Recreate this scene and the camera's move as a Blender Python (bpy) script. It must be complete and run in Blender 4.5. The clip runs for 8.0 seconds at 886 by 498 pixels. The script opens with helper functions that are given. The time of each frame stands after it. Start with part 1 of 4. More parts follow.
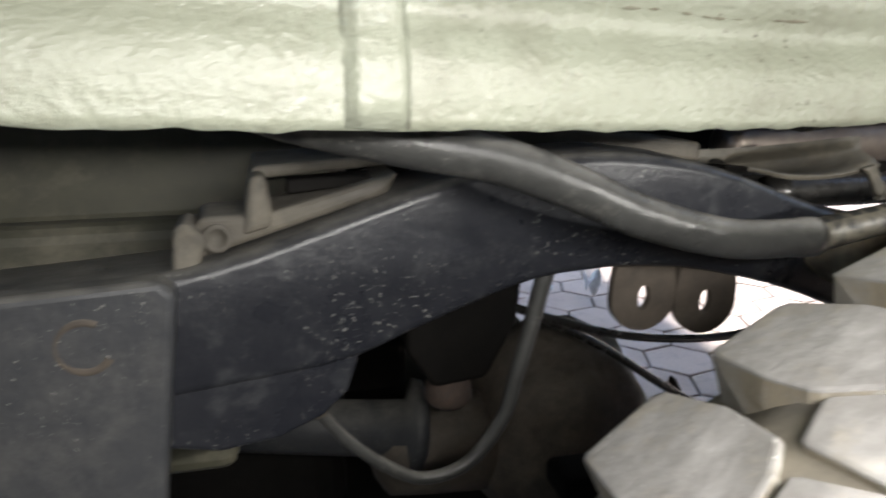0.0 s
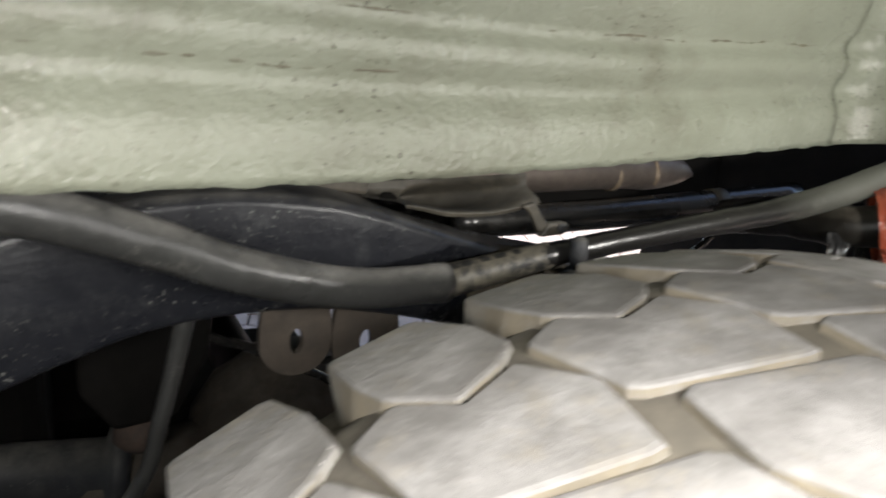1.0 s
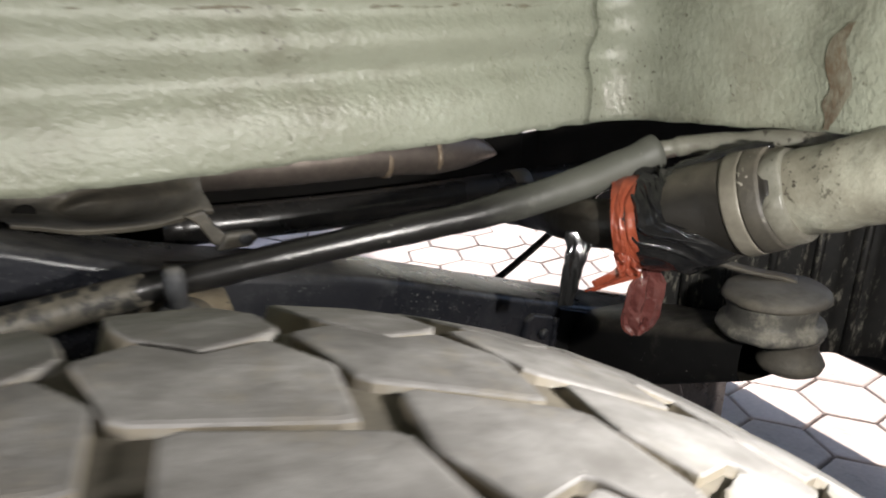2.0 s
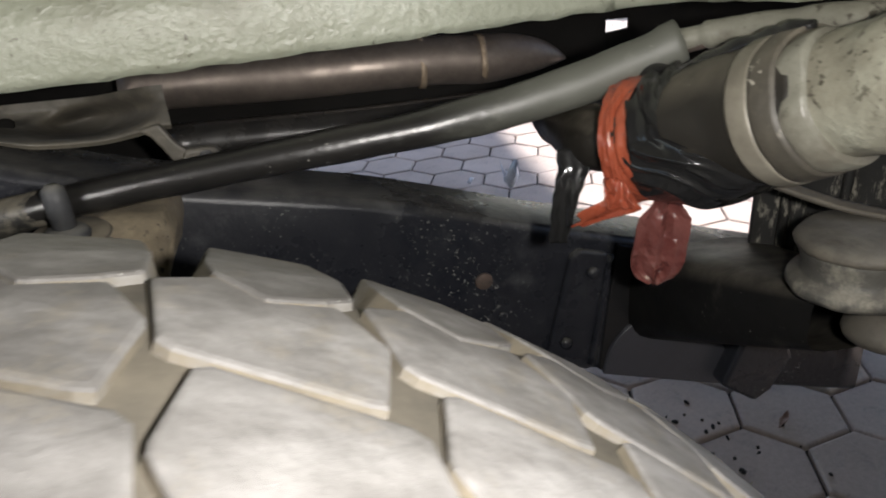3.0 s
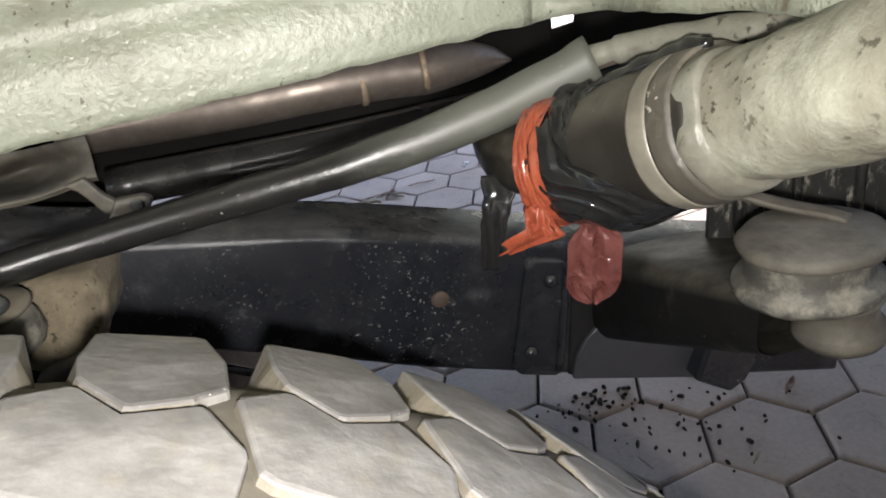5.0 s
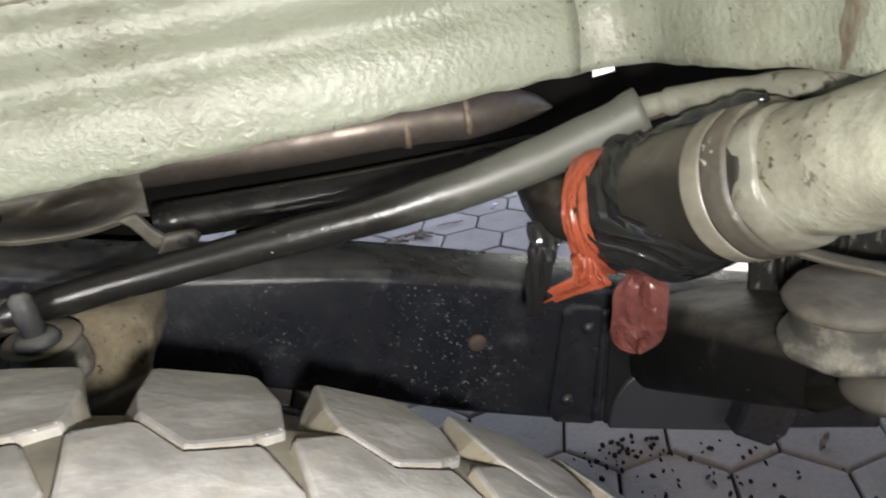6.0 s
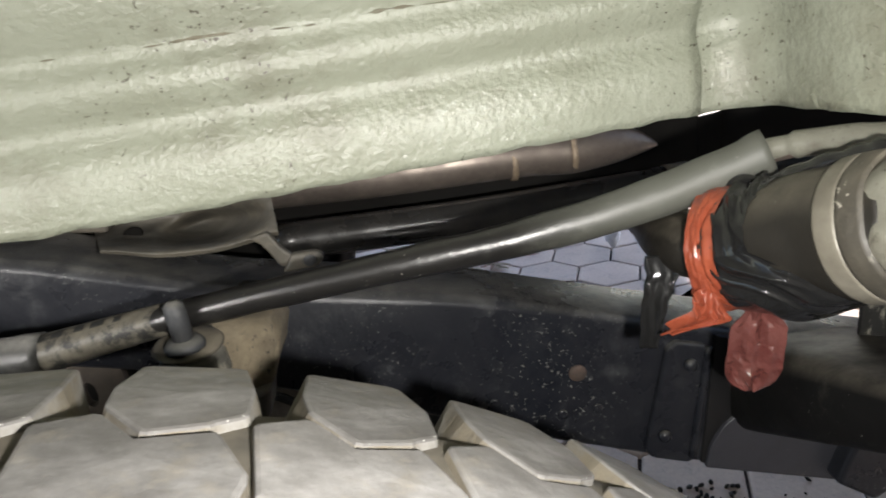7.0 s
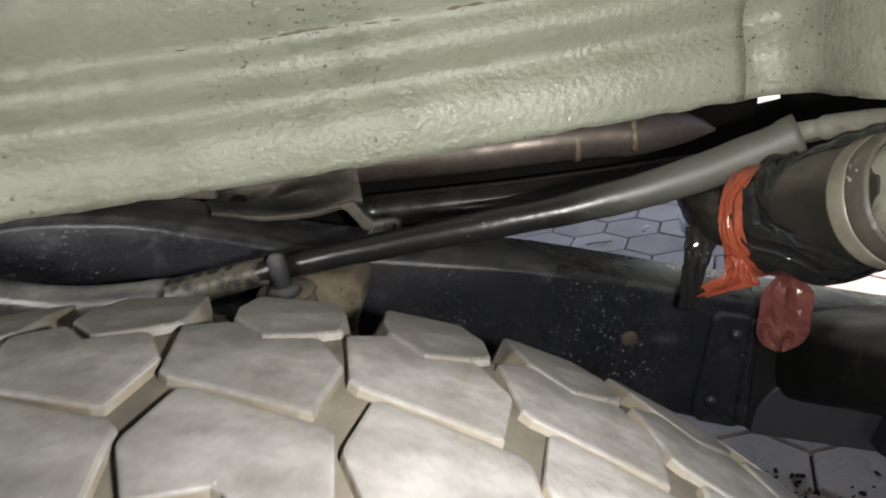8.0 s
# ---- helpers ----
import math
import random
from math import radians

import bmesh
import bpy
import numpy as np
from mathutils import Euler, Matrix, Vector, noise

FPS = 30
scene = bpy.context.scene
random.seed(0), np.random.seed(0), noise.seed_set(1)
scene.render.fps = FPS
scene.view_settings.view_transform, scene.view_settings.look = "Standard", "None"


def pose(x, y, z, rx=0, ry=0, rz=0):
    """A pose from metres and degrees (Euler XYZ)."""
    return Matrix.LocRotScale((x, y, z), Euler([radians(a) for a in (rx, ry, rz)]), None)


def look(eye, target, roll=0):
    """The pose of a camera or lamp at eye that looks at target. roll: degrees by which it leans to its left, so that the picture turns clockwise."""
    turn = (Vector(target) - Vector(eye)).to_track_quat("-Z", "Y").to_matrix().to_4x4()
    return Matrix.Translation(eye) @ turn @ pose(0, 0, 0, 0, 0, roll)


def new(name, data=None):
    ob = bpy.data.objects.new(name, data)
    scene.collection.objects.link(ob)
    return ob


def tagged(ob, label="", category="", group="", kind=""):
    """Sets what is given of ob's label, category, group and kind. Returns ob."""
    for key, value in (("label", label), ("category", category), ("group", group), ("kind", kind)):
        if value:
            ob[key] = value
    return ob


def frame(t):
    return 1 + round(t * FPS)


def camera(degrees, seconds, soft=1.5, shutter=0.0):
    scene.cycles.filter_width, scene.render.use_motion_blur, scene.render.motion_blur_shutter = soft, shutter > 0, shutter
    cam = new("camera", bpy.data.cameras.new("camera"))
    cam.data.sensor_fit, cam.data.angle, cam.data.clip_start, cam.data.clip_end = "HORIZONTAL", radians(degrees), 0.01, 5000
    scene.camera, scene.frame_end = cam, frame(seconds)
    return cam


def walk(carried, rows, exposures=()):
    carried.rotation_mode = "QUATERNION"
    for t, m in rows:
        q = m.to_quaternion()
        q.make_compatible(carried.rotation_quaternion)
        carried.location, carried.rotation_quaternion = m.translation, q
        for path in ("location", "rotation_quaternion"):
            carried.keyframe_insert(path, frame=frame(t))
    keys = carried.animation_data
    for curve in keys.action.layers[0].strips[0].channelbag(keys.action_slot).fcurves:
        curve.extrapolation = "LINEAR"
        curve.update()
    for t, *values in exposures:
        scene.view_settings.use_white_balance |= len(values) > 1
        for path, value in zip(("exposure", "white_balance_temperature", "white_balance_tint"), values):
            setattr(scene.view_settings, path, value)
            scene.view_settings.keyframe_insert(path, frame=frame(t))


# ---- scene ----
cam = camera(62.1, 8.0, soft=1.8, shutter=0.5)
PATH = [
    (0, (-0.512, -0.42, 0.869), (-0.035, 1.451, 0.346), 0.2),
    (0.2, (-0.497, -0.421, 0.87), (0.055, 1.434, 0.365), 0.5),
    (0.5, (-0.462, -0.417, 0.877), (0.207, 1.396, 0.361), 1.3),
    (0.7, (-0.44, -0.423, 0.886), (0.359, 1.343, 0.393), 2.1),
    (1, (-0.398, -0.425, 0.893), (0.506, 1.28, 0.366), 3.8),
    (1.2, (-0.382, -0.44, 0.913), (0.544, 1.246, 0.368), 2.8),
    (1.5, (-0.313, -0.447, 0.925), (0.611, 1.232, 0.354), 2.3),
    (1.7, (-0.255, -0.444, 0.922), (0.695, 1.21, 0.321), 2.1),
    (2.8, (-0.063, -0.414, 0.887), (0.344, 1.383, 0.107), -2.3),
    (3, (-0.041, -0.418, 0.889), (0.275, 1.373, 0.057), -3.2),
    (3.5, (-0.004, -0.414, 0.902), (0.287, 1.363, 0.031), -7.4),
    (4, (0.002, -0.41, 0.901), (0.281, 1.362, 0.016), -9.0),
    (5.3, (0.0, -0.408, 0.906), (0.278, 1.367, 0.028), -8.3),
    (5.5, (-0.002, -0.406, 0.905), (0.281, 1.38, 0.052), -8.2),
    (6, (-0.008, -0.408, 0.909), (0.224, 1.421, 0.134), -7.5),
    (6.5, (-0.023, -0.414, 0.914), (0.126, 1.448, 0.199), -7.2),
    (7, (-0.033, -0.42, 0.916), (0.028, 1.461, 0.24), -6.9),
    (7.5, (-0.041, -0.431, 0.916), (-0.052, 1.453, 0.244), -6.7),
    (8, (-0.029, -0.472, 0.922), (-0.173, 1.401, 0.238), -7.4),
]
walk(cam, [(t, look(eye, target, roll)) for t, eye, target, roll in PATH], exposures=[(0, 1.45, 6500, 12), (0.5, 1.08, 6500, 12), (1.0, 0.88, 6500, 12), (1.6, 1.05, 6500, 13), (2.8, 0.75, 6500, 14), (3.5, 1.05, 6500, 14), (4.0, 1.2, 6500, 14), (5.5, 1.47, 6500, 13), (6.5, 1.42, 6500, 12), (7.5, 1.1, 6500, 13), (8.0, 0.75, 6500, 13)])

# ---- light ----
world = bpy.data.worlds.new("sky")
scene.world = world
world.use_nodes = True
wn = world.node_tree.nodes
sky = wn.new("ShaderNodeTexSky")
sky.sky_type = "NISHITA"
sky.sun_disc = False
sky.sun_elevation, sky.sun_rotation = radians(55), radians(30)
wn["Background"].inputs["Strength"].default_value = 0.16
world.node_tree.links.new(sky.outputs[0], wn["Background"].inputs["Color"])
sun = new("sun", bpy.data.lights.new("sun", "SUN"))
sun.data.energy, sun.data.angle, sun.data.color = 5.0, radians(1.5), (1.0, 0.96, 0.93)
sun.matrix_world = look((3.2, 4.1, 7.4), (0, 0, 0))
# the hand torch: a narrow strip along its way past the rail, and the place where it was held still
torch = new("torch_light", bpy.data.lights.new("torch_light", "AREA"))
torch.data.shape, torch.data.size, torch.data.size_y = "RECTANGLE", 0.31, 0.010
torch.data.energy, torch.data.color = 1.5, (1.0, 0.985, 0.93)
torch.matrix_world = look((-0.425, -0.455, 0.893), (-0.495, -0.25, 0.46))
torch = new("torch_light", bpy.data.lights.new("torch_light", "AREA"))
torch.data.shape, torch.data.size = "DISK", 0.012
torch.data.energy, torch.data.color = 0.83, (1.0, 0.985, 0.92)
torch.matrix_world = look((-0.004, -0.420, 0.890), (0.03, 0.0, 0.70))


# ---- materials ----
def material(name, base, second=None, rough=0.6, metal=0.0, grain=60.0, stain=9.0, mix=0.5, bump=0.25, bump_scale=None,
             dust=None, dust_amount=0.4, dust_scale=25.0, rough_var=0.15, vary=0.0, coat=0.0, specular=0.5, transmission=0.0, dust_soft=0.16, dust_stretch=None, coat_rough=0.12, specks=0.0, speck_scale=480.0, speck_tone=(0.26, 0.25, 0.225), bump_dist=0.002, pale_top=0.0, pale_top_tone=(0.24, 0.23, 0.2)):
    m = bpy.data.materials.new(name)
    m.use_nodes = True
    nt = m.node_tree
    b = nt.nodes["Principled BSDF"]
    link = nt.links.new
    tc = nt.nodes.new("ShaderNodeTexCoord")

    def noise_tex(scale, detail=6.0, rough_=0.6):
        n = nt.nodes.new("ShaderNodeTexNoise")
        n.inputs["Scale"].default_value, n.inputs["Detail"].default_value, n.inputs["Roughness"].default_value = scale, detail, rough_
        link(tc.outputs["Object"], n.inputs["Vector"])
        return n

    def ramp(src, lo, hi):
        r = nt.nodes.new("ShaderNodeMapRange")
        r.inputs["From Min"].default_value, r.inputs["From Max"].default_value = lo, hi
        link(src, r.inputs["Value"])
        return r.outputs["Result"]

    def mixed(fac, a, c):
        x = nt.nodes.new("ShaderNodeMix")
        x.data_type = "RGBA"
        if isinstance(fac, float):
            x.inputs[0].default_value = fac
        else:
            link(fac, x.inputs[0])
        for k, v in ((6, a), (7, c)):
            if isinstance(v, tuple):
                x.inputs[k].default_value = (*v, 1)
            else:
                link(v, x.inputs[k])
        return x.outputs[2]

    second = second or tuple(v * 0.6 for v in base)
    st, gr = noise_tex(stain), noise_tex(grain, 8.0, 0.7)
    col = mixed(ramp(st.outputs["Fac"], 0.5 - 0.2, 0.5 + 0.25), base, mixed(mix, base, second))
    col = mixed(ramp(gr.outputs["Fac"], 0.35, 0.75), col, second)
    if vary:
        oi = nt.nodes.new("ShaderNodeObjectInfo")
        hv = nt.nodes.new("ShaderNodeHueSaturation")
        link(ramp(oi.outputs["Random"], 0, 1), hv.inputs["Value"])
        mr = hv.inputs["Value"].links[0].from_node
        mr.inputs["To Min"].default_value, mr.inputs["To Max"].default_value = 1 - vary, 1 + vary
        link(col, hv.inputs["Color"])
        col = hv.outputs["Color"]
    if dust:
        dn = noise_tex(dust_scale, 10.0, 0.75)
        if dust_stretch:
            mp = nt.nodes.new("ShaderNodeMapping")
            mp.inputs["Scale"].default_value = dust_stretch
            link(tc.outputs["Object"], mp.inputs["Vector"])
            link(mp.outputs["Vector"], dn.inputs["Vector"])
        lo = 0.62 - 0.35 * dust_amount
        f = ramp(dn.outputs["Fac"], lo, lo + dust_soft)
        col = mixed(f, col, dust)
    if pale_top:
        # dust settled on upward faces, in uneven patches; paints the hose's sheen too
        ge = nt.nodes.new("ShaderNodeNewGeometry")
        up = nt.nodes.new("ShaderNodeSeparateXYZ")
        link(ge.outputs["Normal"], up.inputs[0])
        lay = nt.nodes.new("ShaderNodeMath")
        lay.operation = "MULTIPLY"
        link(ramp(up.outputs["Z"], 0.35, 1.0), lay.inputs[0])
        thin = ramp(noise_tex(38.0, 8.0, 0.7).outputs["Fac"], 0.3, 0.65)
        thin.node.inputs["To Max"].default_value = pale_top
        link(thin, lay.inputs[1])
        col = mixed(lay.outputs[0], col, pale_top_tone)
    if specks:
        sn = noise_tex(speck_scale, 3.0, 0.6)
        patch = noise_tex(13.0, 4.0, 0.6)
        both = nt.nodes.new("ShaderNodeMath")
        both.operation = "MULTIPLY"
        link(ramp(sn.outputs["Fac"], 0.76 - 0.2 * specks, 0.82 - 0.2 * specks), both.inputs[0])
        link(ramp(patch.outputs["Fac"], 0.48, 0.6), both.inputs[1])
        col = mixed(both.outputs[0], col, speck_tone)
    link(col, b.inputs["Base Color"])
    rr = nt.nodes.new("ShaderNodeMapRange")
    rr.inputs["To Min"].default_value, rr.inputs["To Max"].default_value = max(rough - rough_var, 0.03), min(rough + rough_var, 1.0)
    rr.inputs["From Min"].default_value, rr.inputs["From Max"].default_value = 0.3, 0.7
    link(st.outputs["Fac"], rr.inputs["Value"])
    link(rr.outputs["Result"], b.inputs["Roughness"])
    b.inputs["Metallic"].default_value = metal
    b.inputs["Coat Weight"].default_value = coat
    b.inputs["Coat Roughness"].default_value = coat_rough
    b.inputs["Specular IOR Level"].default_value = specular
    b.inputs["Transmission Weight"].default_value = transmission
    if bump:
        bn = noise_tex(bump_scale or grain * 0.7, 5.0, 0.6)
        bu = nt.nodes.new("ShaderNodeBump")
        bu.inputs["Strength"].default_value, bu.inputs["Distance"].default_value = bump, bump_dist
        link(bn.outputs["Fac"], bu.inputs["Height"])
        link(bu.outputs["Normal"], b.inputs["Normal"])
    return m


M_PANEL = material("pale_green_underseal", (0.33, 0.35, 0.285), (0.22, 0.23, 0.175), rough=0.32, grain=16, stain=5, mix=0.9, bump=0.6, bump_dist=0.002,
                   bump_scale=250, dust=(0.095, 0.082, 0.055), dust_amount=0.38, dust_scale=9, dust_soft=0.34, specular=0.7, specks=0.68, speck_scale=330.0, speck_tone=(0.06, 0.05, 0.035))
M_PIPE_PALE = material("pale_green_pipe_paint", (0.285, 0.287, 0.232), (0.15, 0.142, 0.108), rough=0.36, grain=60, stain=26, mix=1.0, bump=0.55,
                       bump_scale=130, dust=(0.105, 0.094, 0.07), dust_amount=0.6, dust_scale=26, dust_soft=0.34, specks=0.85, speck_scale=260.0, speck_tone=(0.04, 0.034, 0.025))
M_RAIL = material("black_chassis_paint", (0.0105, 0.0115, 0.0155), (0.020, 0.021, 0.025), rough=0.30, grain=60, stain=10, bump=0.2, specular=0.35,
                  bump_scale=200, dust=(0.075, 0.078, 0.08), dust_amount=0.25, dust_scale=40, dust_soft=0.4, rough_var=0.12, specks=0.66, speck_scale=420.0, speck_tone=(0.17, 0.17, 0.16), pale_top=0.45)
M_SLATE = material("slate_grey_paint", (0.042, 0.043, 0.052), (0.03, 0.031, 0.037), rough=0.4, grain=60, stain=10, bump=0.15, specks=0.3)
M_BLACK = material("fresh_black_paint", (0.007, 0.007, 0.008), (0.012, 0.012, 0.012), rough=0.4, grain=60, stain=10, bump=0.1,
                   dust=(0.10, 0.09, 0.08), dust_amount=-0.1, dust_scale=200, dust_soft=0.2)
M_DUSTY = material("dusty_dark_paint", (0.026, 0.028, 0.032), (0.043, 0.044, 0.046), rough=0.58, grain=90, stain=14, bump=0.25, specular=0.3,
                   bump_scale=170, dust=(0.088, 0.087, 0.083), dust_amount=0.35, dust_scale=40, dust_soft=0.45, specks=0.5, pale_top=0.5)
M_FLAP = material("mud_streaked_rubber", (0.010, 0.010, 0.010), (0.02, 0.019, 0.017), rough=0.6, grain=90, stain=14, bump=0.25, specular=0.3,
                  dust=(0.30, 0.28, 0.23), dust_amount=0.2, dust_scale=120, dust_soft=0.14, dust_stretch=(1.4, 1.4, 0.45))
M_BRACKET = material("dust_covered_steel", (0.105, 0.092, 0.072), (0.05, 0.044, 0.036), rough=0.65, grain=40, stain=18, mix=0.9, bump=0.4,
                     bump_scale=90, dust=(0.17, 0.148, 0.108), dust_amount=0.3, dust_scale=26, dust_soft=0.4, pale_top=0.6, pale_top_tone=(0.25, 0.22, 0.165))
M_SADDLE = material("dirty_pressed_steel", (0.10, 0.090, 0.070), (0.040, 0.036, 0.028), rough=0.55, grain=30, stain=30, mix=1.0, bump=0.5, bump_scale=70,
                    dust=(0.15, 0.13, 0.095), dust_amount=0.32, dust_scale=36, dust_soft=0.25, pale_top=0.4)
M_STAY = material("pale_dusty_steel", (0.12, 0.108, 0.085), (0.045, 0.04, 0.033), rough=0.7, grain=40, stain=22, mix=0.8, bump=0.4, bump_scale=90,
                  dust=(0.18, 0.16, 0.12), dust_amount=0.25, dust_scale=28, dust_soft=0.35, pale_top=0.5)
M_CREASE = material("brown_crease_tone", (0.18, 0.165, 0.12), (0.10, 0.09, 0.065), rough=0.8, grain=60, stain=30, bump=0.3,
                   dust=(0.27, 0.28, 0.22), dust_amount=0.3, dust_scale=40, dust_soft=0.2)
M_CLAY = material("dried_mud_bracket", (0.26, 0.212, 0.135), (0.085, 0.070, 0.050), rough=0.85, grain=46, stain=40, mix=0.9, bump=0.8, bump_scale=90, specks=0.9, speck_scale=240.0, speck_tone=(0.03, 0.027, 0.023))
M_TUBE = material("gloss_black_tube", (0.014, 0.014, 0.014), (0.03, 0.028, 0.025), rough=0.24, grain=90, stain=22, bump=0.08,
                  dust=(0.05, 0.045, 0.036), dust_amount=0.05, dust_scale=70, dust_soft=0.25, specks=0.45)
# the paler top is part dust, part sheen painted into the colour
M_HOSE = material("dusty_rubber_hose", (0.052, 0.053, 0.051), (0.024, 0.024, 0.023), rough=0.38, grain=70, stain=24, mix=0.8, bump=0.3,
                  bump_scale=180, dust=(0.15, 0.145, 0.13), dust_amount=0.24, dust_scale=34, dust_soft=0.3, specks=0.62, pale_top=0.9, pale_top_tone=(0.27, 0.262, 0.24))
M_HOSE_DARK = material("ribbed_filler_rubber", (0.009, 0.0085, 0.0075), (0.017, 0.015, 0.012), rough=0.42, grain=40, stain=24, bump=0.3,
                       bump_scale=80, dust=(0.13, 0.115, 0.088), dust_amount=0.16, dust_scale=22, dust_soft=0.4, specks=0.4, pale_top=0.45, pale_top_tone=(0.22, 0.195, 0.15), specular=0.3)
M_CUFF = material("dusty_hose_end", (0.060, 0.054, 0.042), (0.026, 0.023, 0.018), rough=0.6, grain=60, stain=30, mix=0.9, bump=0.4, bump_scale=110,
                  dust=(0.16, 0.143, 0.108), dust_amount=0.34, dust_scale=30, dust_soft=0.35, specks=0.7, speck_scale=300.0, speck_tone=(0.34, 0.32, 0.27), pale_top=0.6, pale_top_tone=(0.23, 0.205, 0.16))
M_PIPE_GREY = material("grey_weathered_pipe_paint", (0.20, 0.20, 0.165), (0.10, 0.095, 0.075), rough=0.45, grain=50, stain=30, mix=1.0, bump=0.5, bump_scale=90,
                       dust=(0.075, 0.066, 0.05), dust_amount=0.45, dust_scale=34, dust_soft=0.25, specks=0.8, speck_scale=260.0, speck_tone=(0.035, 0.03, 0.022))
M_CLAMP = material("worn_steel_band", (0.225, 0.21, 0.17), (0.10, 0.09, 0.07), rough=0.5, metal=0.1, grain=46, stain=50, mix=0.9, bump=0.25, specks=0.3, speck_tone=(0.05, 0.04, 0.03))
M_EXHAUST = material("browned_exhaust_steel", (0.25, 0.21, 0.18), (0.13, 0.108, 0.092), rough=0.46, metal=0.62, grain=60, stain=30, mix=0.9,
                     bump=0.12, dust=(0.16, 0.135, 0.115), dust_amount=0.34, dust_scale=40, dust_soft=0.3, specks=0.4, speck_tone=(0.06, 0.045, 0.035))
M_WELD = material("pale_weld_bead", (0.36, 0.29, 0.21), (0.16, 0.11, 0.07), rough=0.6, metal=0.3, grain=200, stain=60, bump=0.6)
M_TREAD = material("dusty_tyre_rubber", (0.30, 0.292, 0.286), (0.085, 0.080, 0.074), rough=0.72, grain=26, stain=36, mix=0.95, bump=0.3,
                   bump_scale=110, bump_dist=0.0025, dust=(0.215, 0.188, 0.142), dust_amount=0.34, dust_scale=17, dust_soft=0.22, vary=0.16, specks=0.42, speck_tone=(0.42, 0.41, 0.39))
M_CARCASS = material("tyre_groove_rubber", (0.135, 0.118, 0.09), (0.05, 0.045, 0.037), rough=0.9, grain=40, stain=30, bump=0.5)
M_CAKED = material("mud_caked_rubber", (0.215, 0.185, 0.135), (0.10, 0.087, 0.066), rough=0.85, grain=26, stain=40, mix=0.9, bump=0.6, bump_scale=80,
                   dust=(0.22, 0.215, 0.205), dust_amount=0.35, dust_scale=26, dust_soft=0.2, vary=0.12)
M_RUBBER = material("weathered_mount_rubber", (0.10, 0.097, 0.084), (0.035, 0.033, 0.029), rough=0.7, grain=34, stain=40, mix=0.9, bump=0.5,
                    bump_scale=70, bump_dist=0.003, dust=(0.30, 0.28, 0.225), dust_amount=0.42, dust_scale=30, dust_soft=0.22, pale_top=0.5, pale_top_tone=(0.36, 0.335, 0.27))
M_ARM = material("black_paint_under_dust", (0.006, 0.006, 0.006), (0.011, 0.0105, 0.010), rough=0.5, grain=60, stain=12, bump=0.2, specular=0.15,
                 dust=(0.12, 0.11, 0.09), dust_amount=0.04, dust_scale=13, dust_soft=0.45, specks=0.3, pale_top=0.5, pale_top_tone=(0.2, 0.18, 0.145))
M_BLACKBAG = material("black_plastic_film", (0.007, 0.007, 0.007), (0.012, 0.012, 0.012), rough=0.13, grain=60, stain=20, bump=0.06,
                      bump_scale=40, specular=0.5, rough_var=0.04)
M_ORANGE = material("orange_plastic_film", (0.27, 0.066, 0.033), (0.16, 0.030, 0.015), rough=0.22, grain=50, stain=25, bump=0.5, bump_scale=90)
M_RED = material("dark_pink_plastic_film", (0.075, 0.019, 0.017), (0.14, 0.055, 0.047), rough=0.10, grain=60, stain=40, bump=0.9, bump_scale=60, bump_dist=0.004)
M_PAVER = material("grey_concrete_paver", (0.56, 0.468, 0.405), (0.42, 0.351, 0.305), rough=0.85, grain=90, stain=6, bump=0.35,
                   bump_scale=160, vary=0.10, dust=(0.22, 0.21, 0.20), dust_amount=0.18, dust_scale=14)
M_JOINT = material("dark_joint_sand", (0.06, 0.055, 0.055), (0.035, 0.033, 0.033), rough=0.95, grain=120, stain=20, bump=0.4)
# near-black paint that also gives added pieces the look of deep shade
M_PAN = material("underbody_paint_and_shade", (0.0055, 0.0053, 0.005), (0.011, 0.010, 0.009), rough=0.75, grain=40, stain=6, bump=0.3, specular=0.08,
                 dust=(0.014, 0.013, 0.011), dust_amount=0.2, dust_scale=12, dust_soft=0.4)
M_OLIVE = material("olive_floor_pan", (0.07, 0.068, 0.045), (0.035, 0.034, 0.026), rough=0.6, grain=30, stain=5, bump=0.3,
                   dust=(0.12, 0.11, 0.08), dust_amount=0.3, dust_scale=10)
# for unseen pieces that block light; dark so they bounce little
M_LIGHT_BLOCK = material("dark_light_block", (0.09, 0.086, 0.08), (0.065, 0.062, 0.058), rough=0.9, grain=40, stain=3, bump=0.3)
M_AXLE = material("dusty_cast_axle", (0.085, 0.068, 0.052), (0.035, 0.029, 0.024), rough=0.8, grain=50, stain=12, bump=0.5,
                  dust=(0.13, 0.11, 0.083), dust_amount=0.3, dust_scale=18, dust_soft=0.3, pale_top=0.3)
M_CRUMB = material("black_rubber_crumb", (0.012, 0.012, 0.012), rough=0.8, bump=0.2)
M_LEAF = material("dry_leaf_scrap", (0.20, 0.10, 0.07), (0.36, 0.27, 0.22), rough=0.8, grain=200, stain=80, bump=0.3)
M_FOIL = material("white_plastic_scrap", (0.75, 0.75, 0.76), (0.5, 0.5, 0.52), rough=0.3, grain=120, bump=0.4)
M_STICKER = material("worn_silver_sticker", (0.11, 0.10, 0.078), (0.045, 0.041, 0.033), rough=0.5, grain=120, stain=60, bump=0.2, specular=0.4,
                     dust=(0.012, 0.012, 0.011), dust_amount=0.36, dust_scale=60, dust_soft=0.08)
M_PRINT = material("faded_black_print", (0.02, 0.02, 0.018), rough=0.5, bump=0.05)
M_RUST = material("orange_rust", (0.085, 0.056, 0.042), (0.045, 0.036, 0.031), rough=0.85, grain=160, stain=60, bump=0.5)
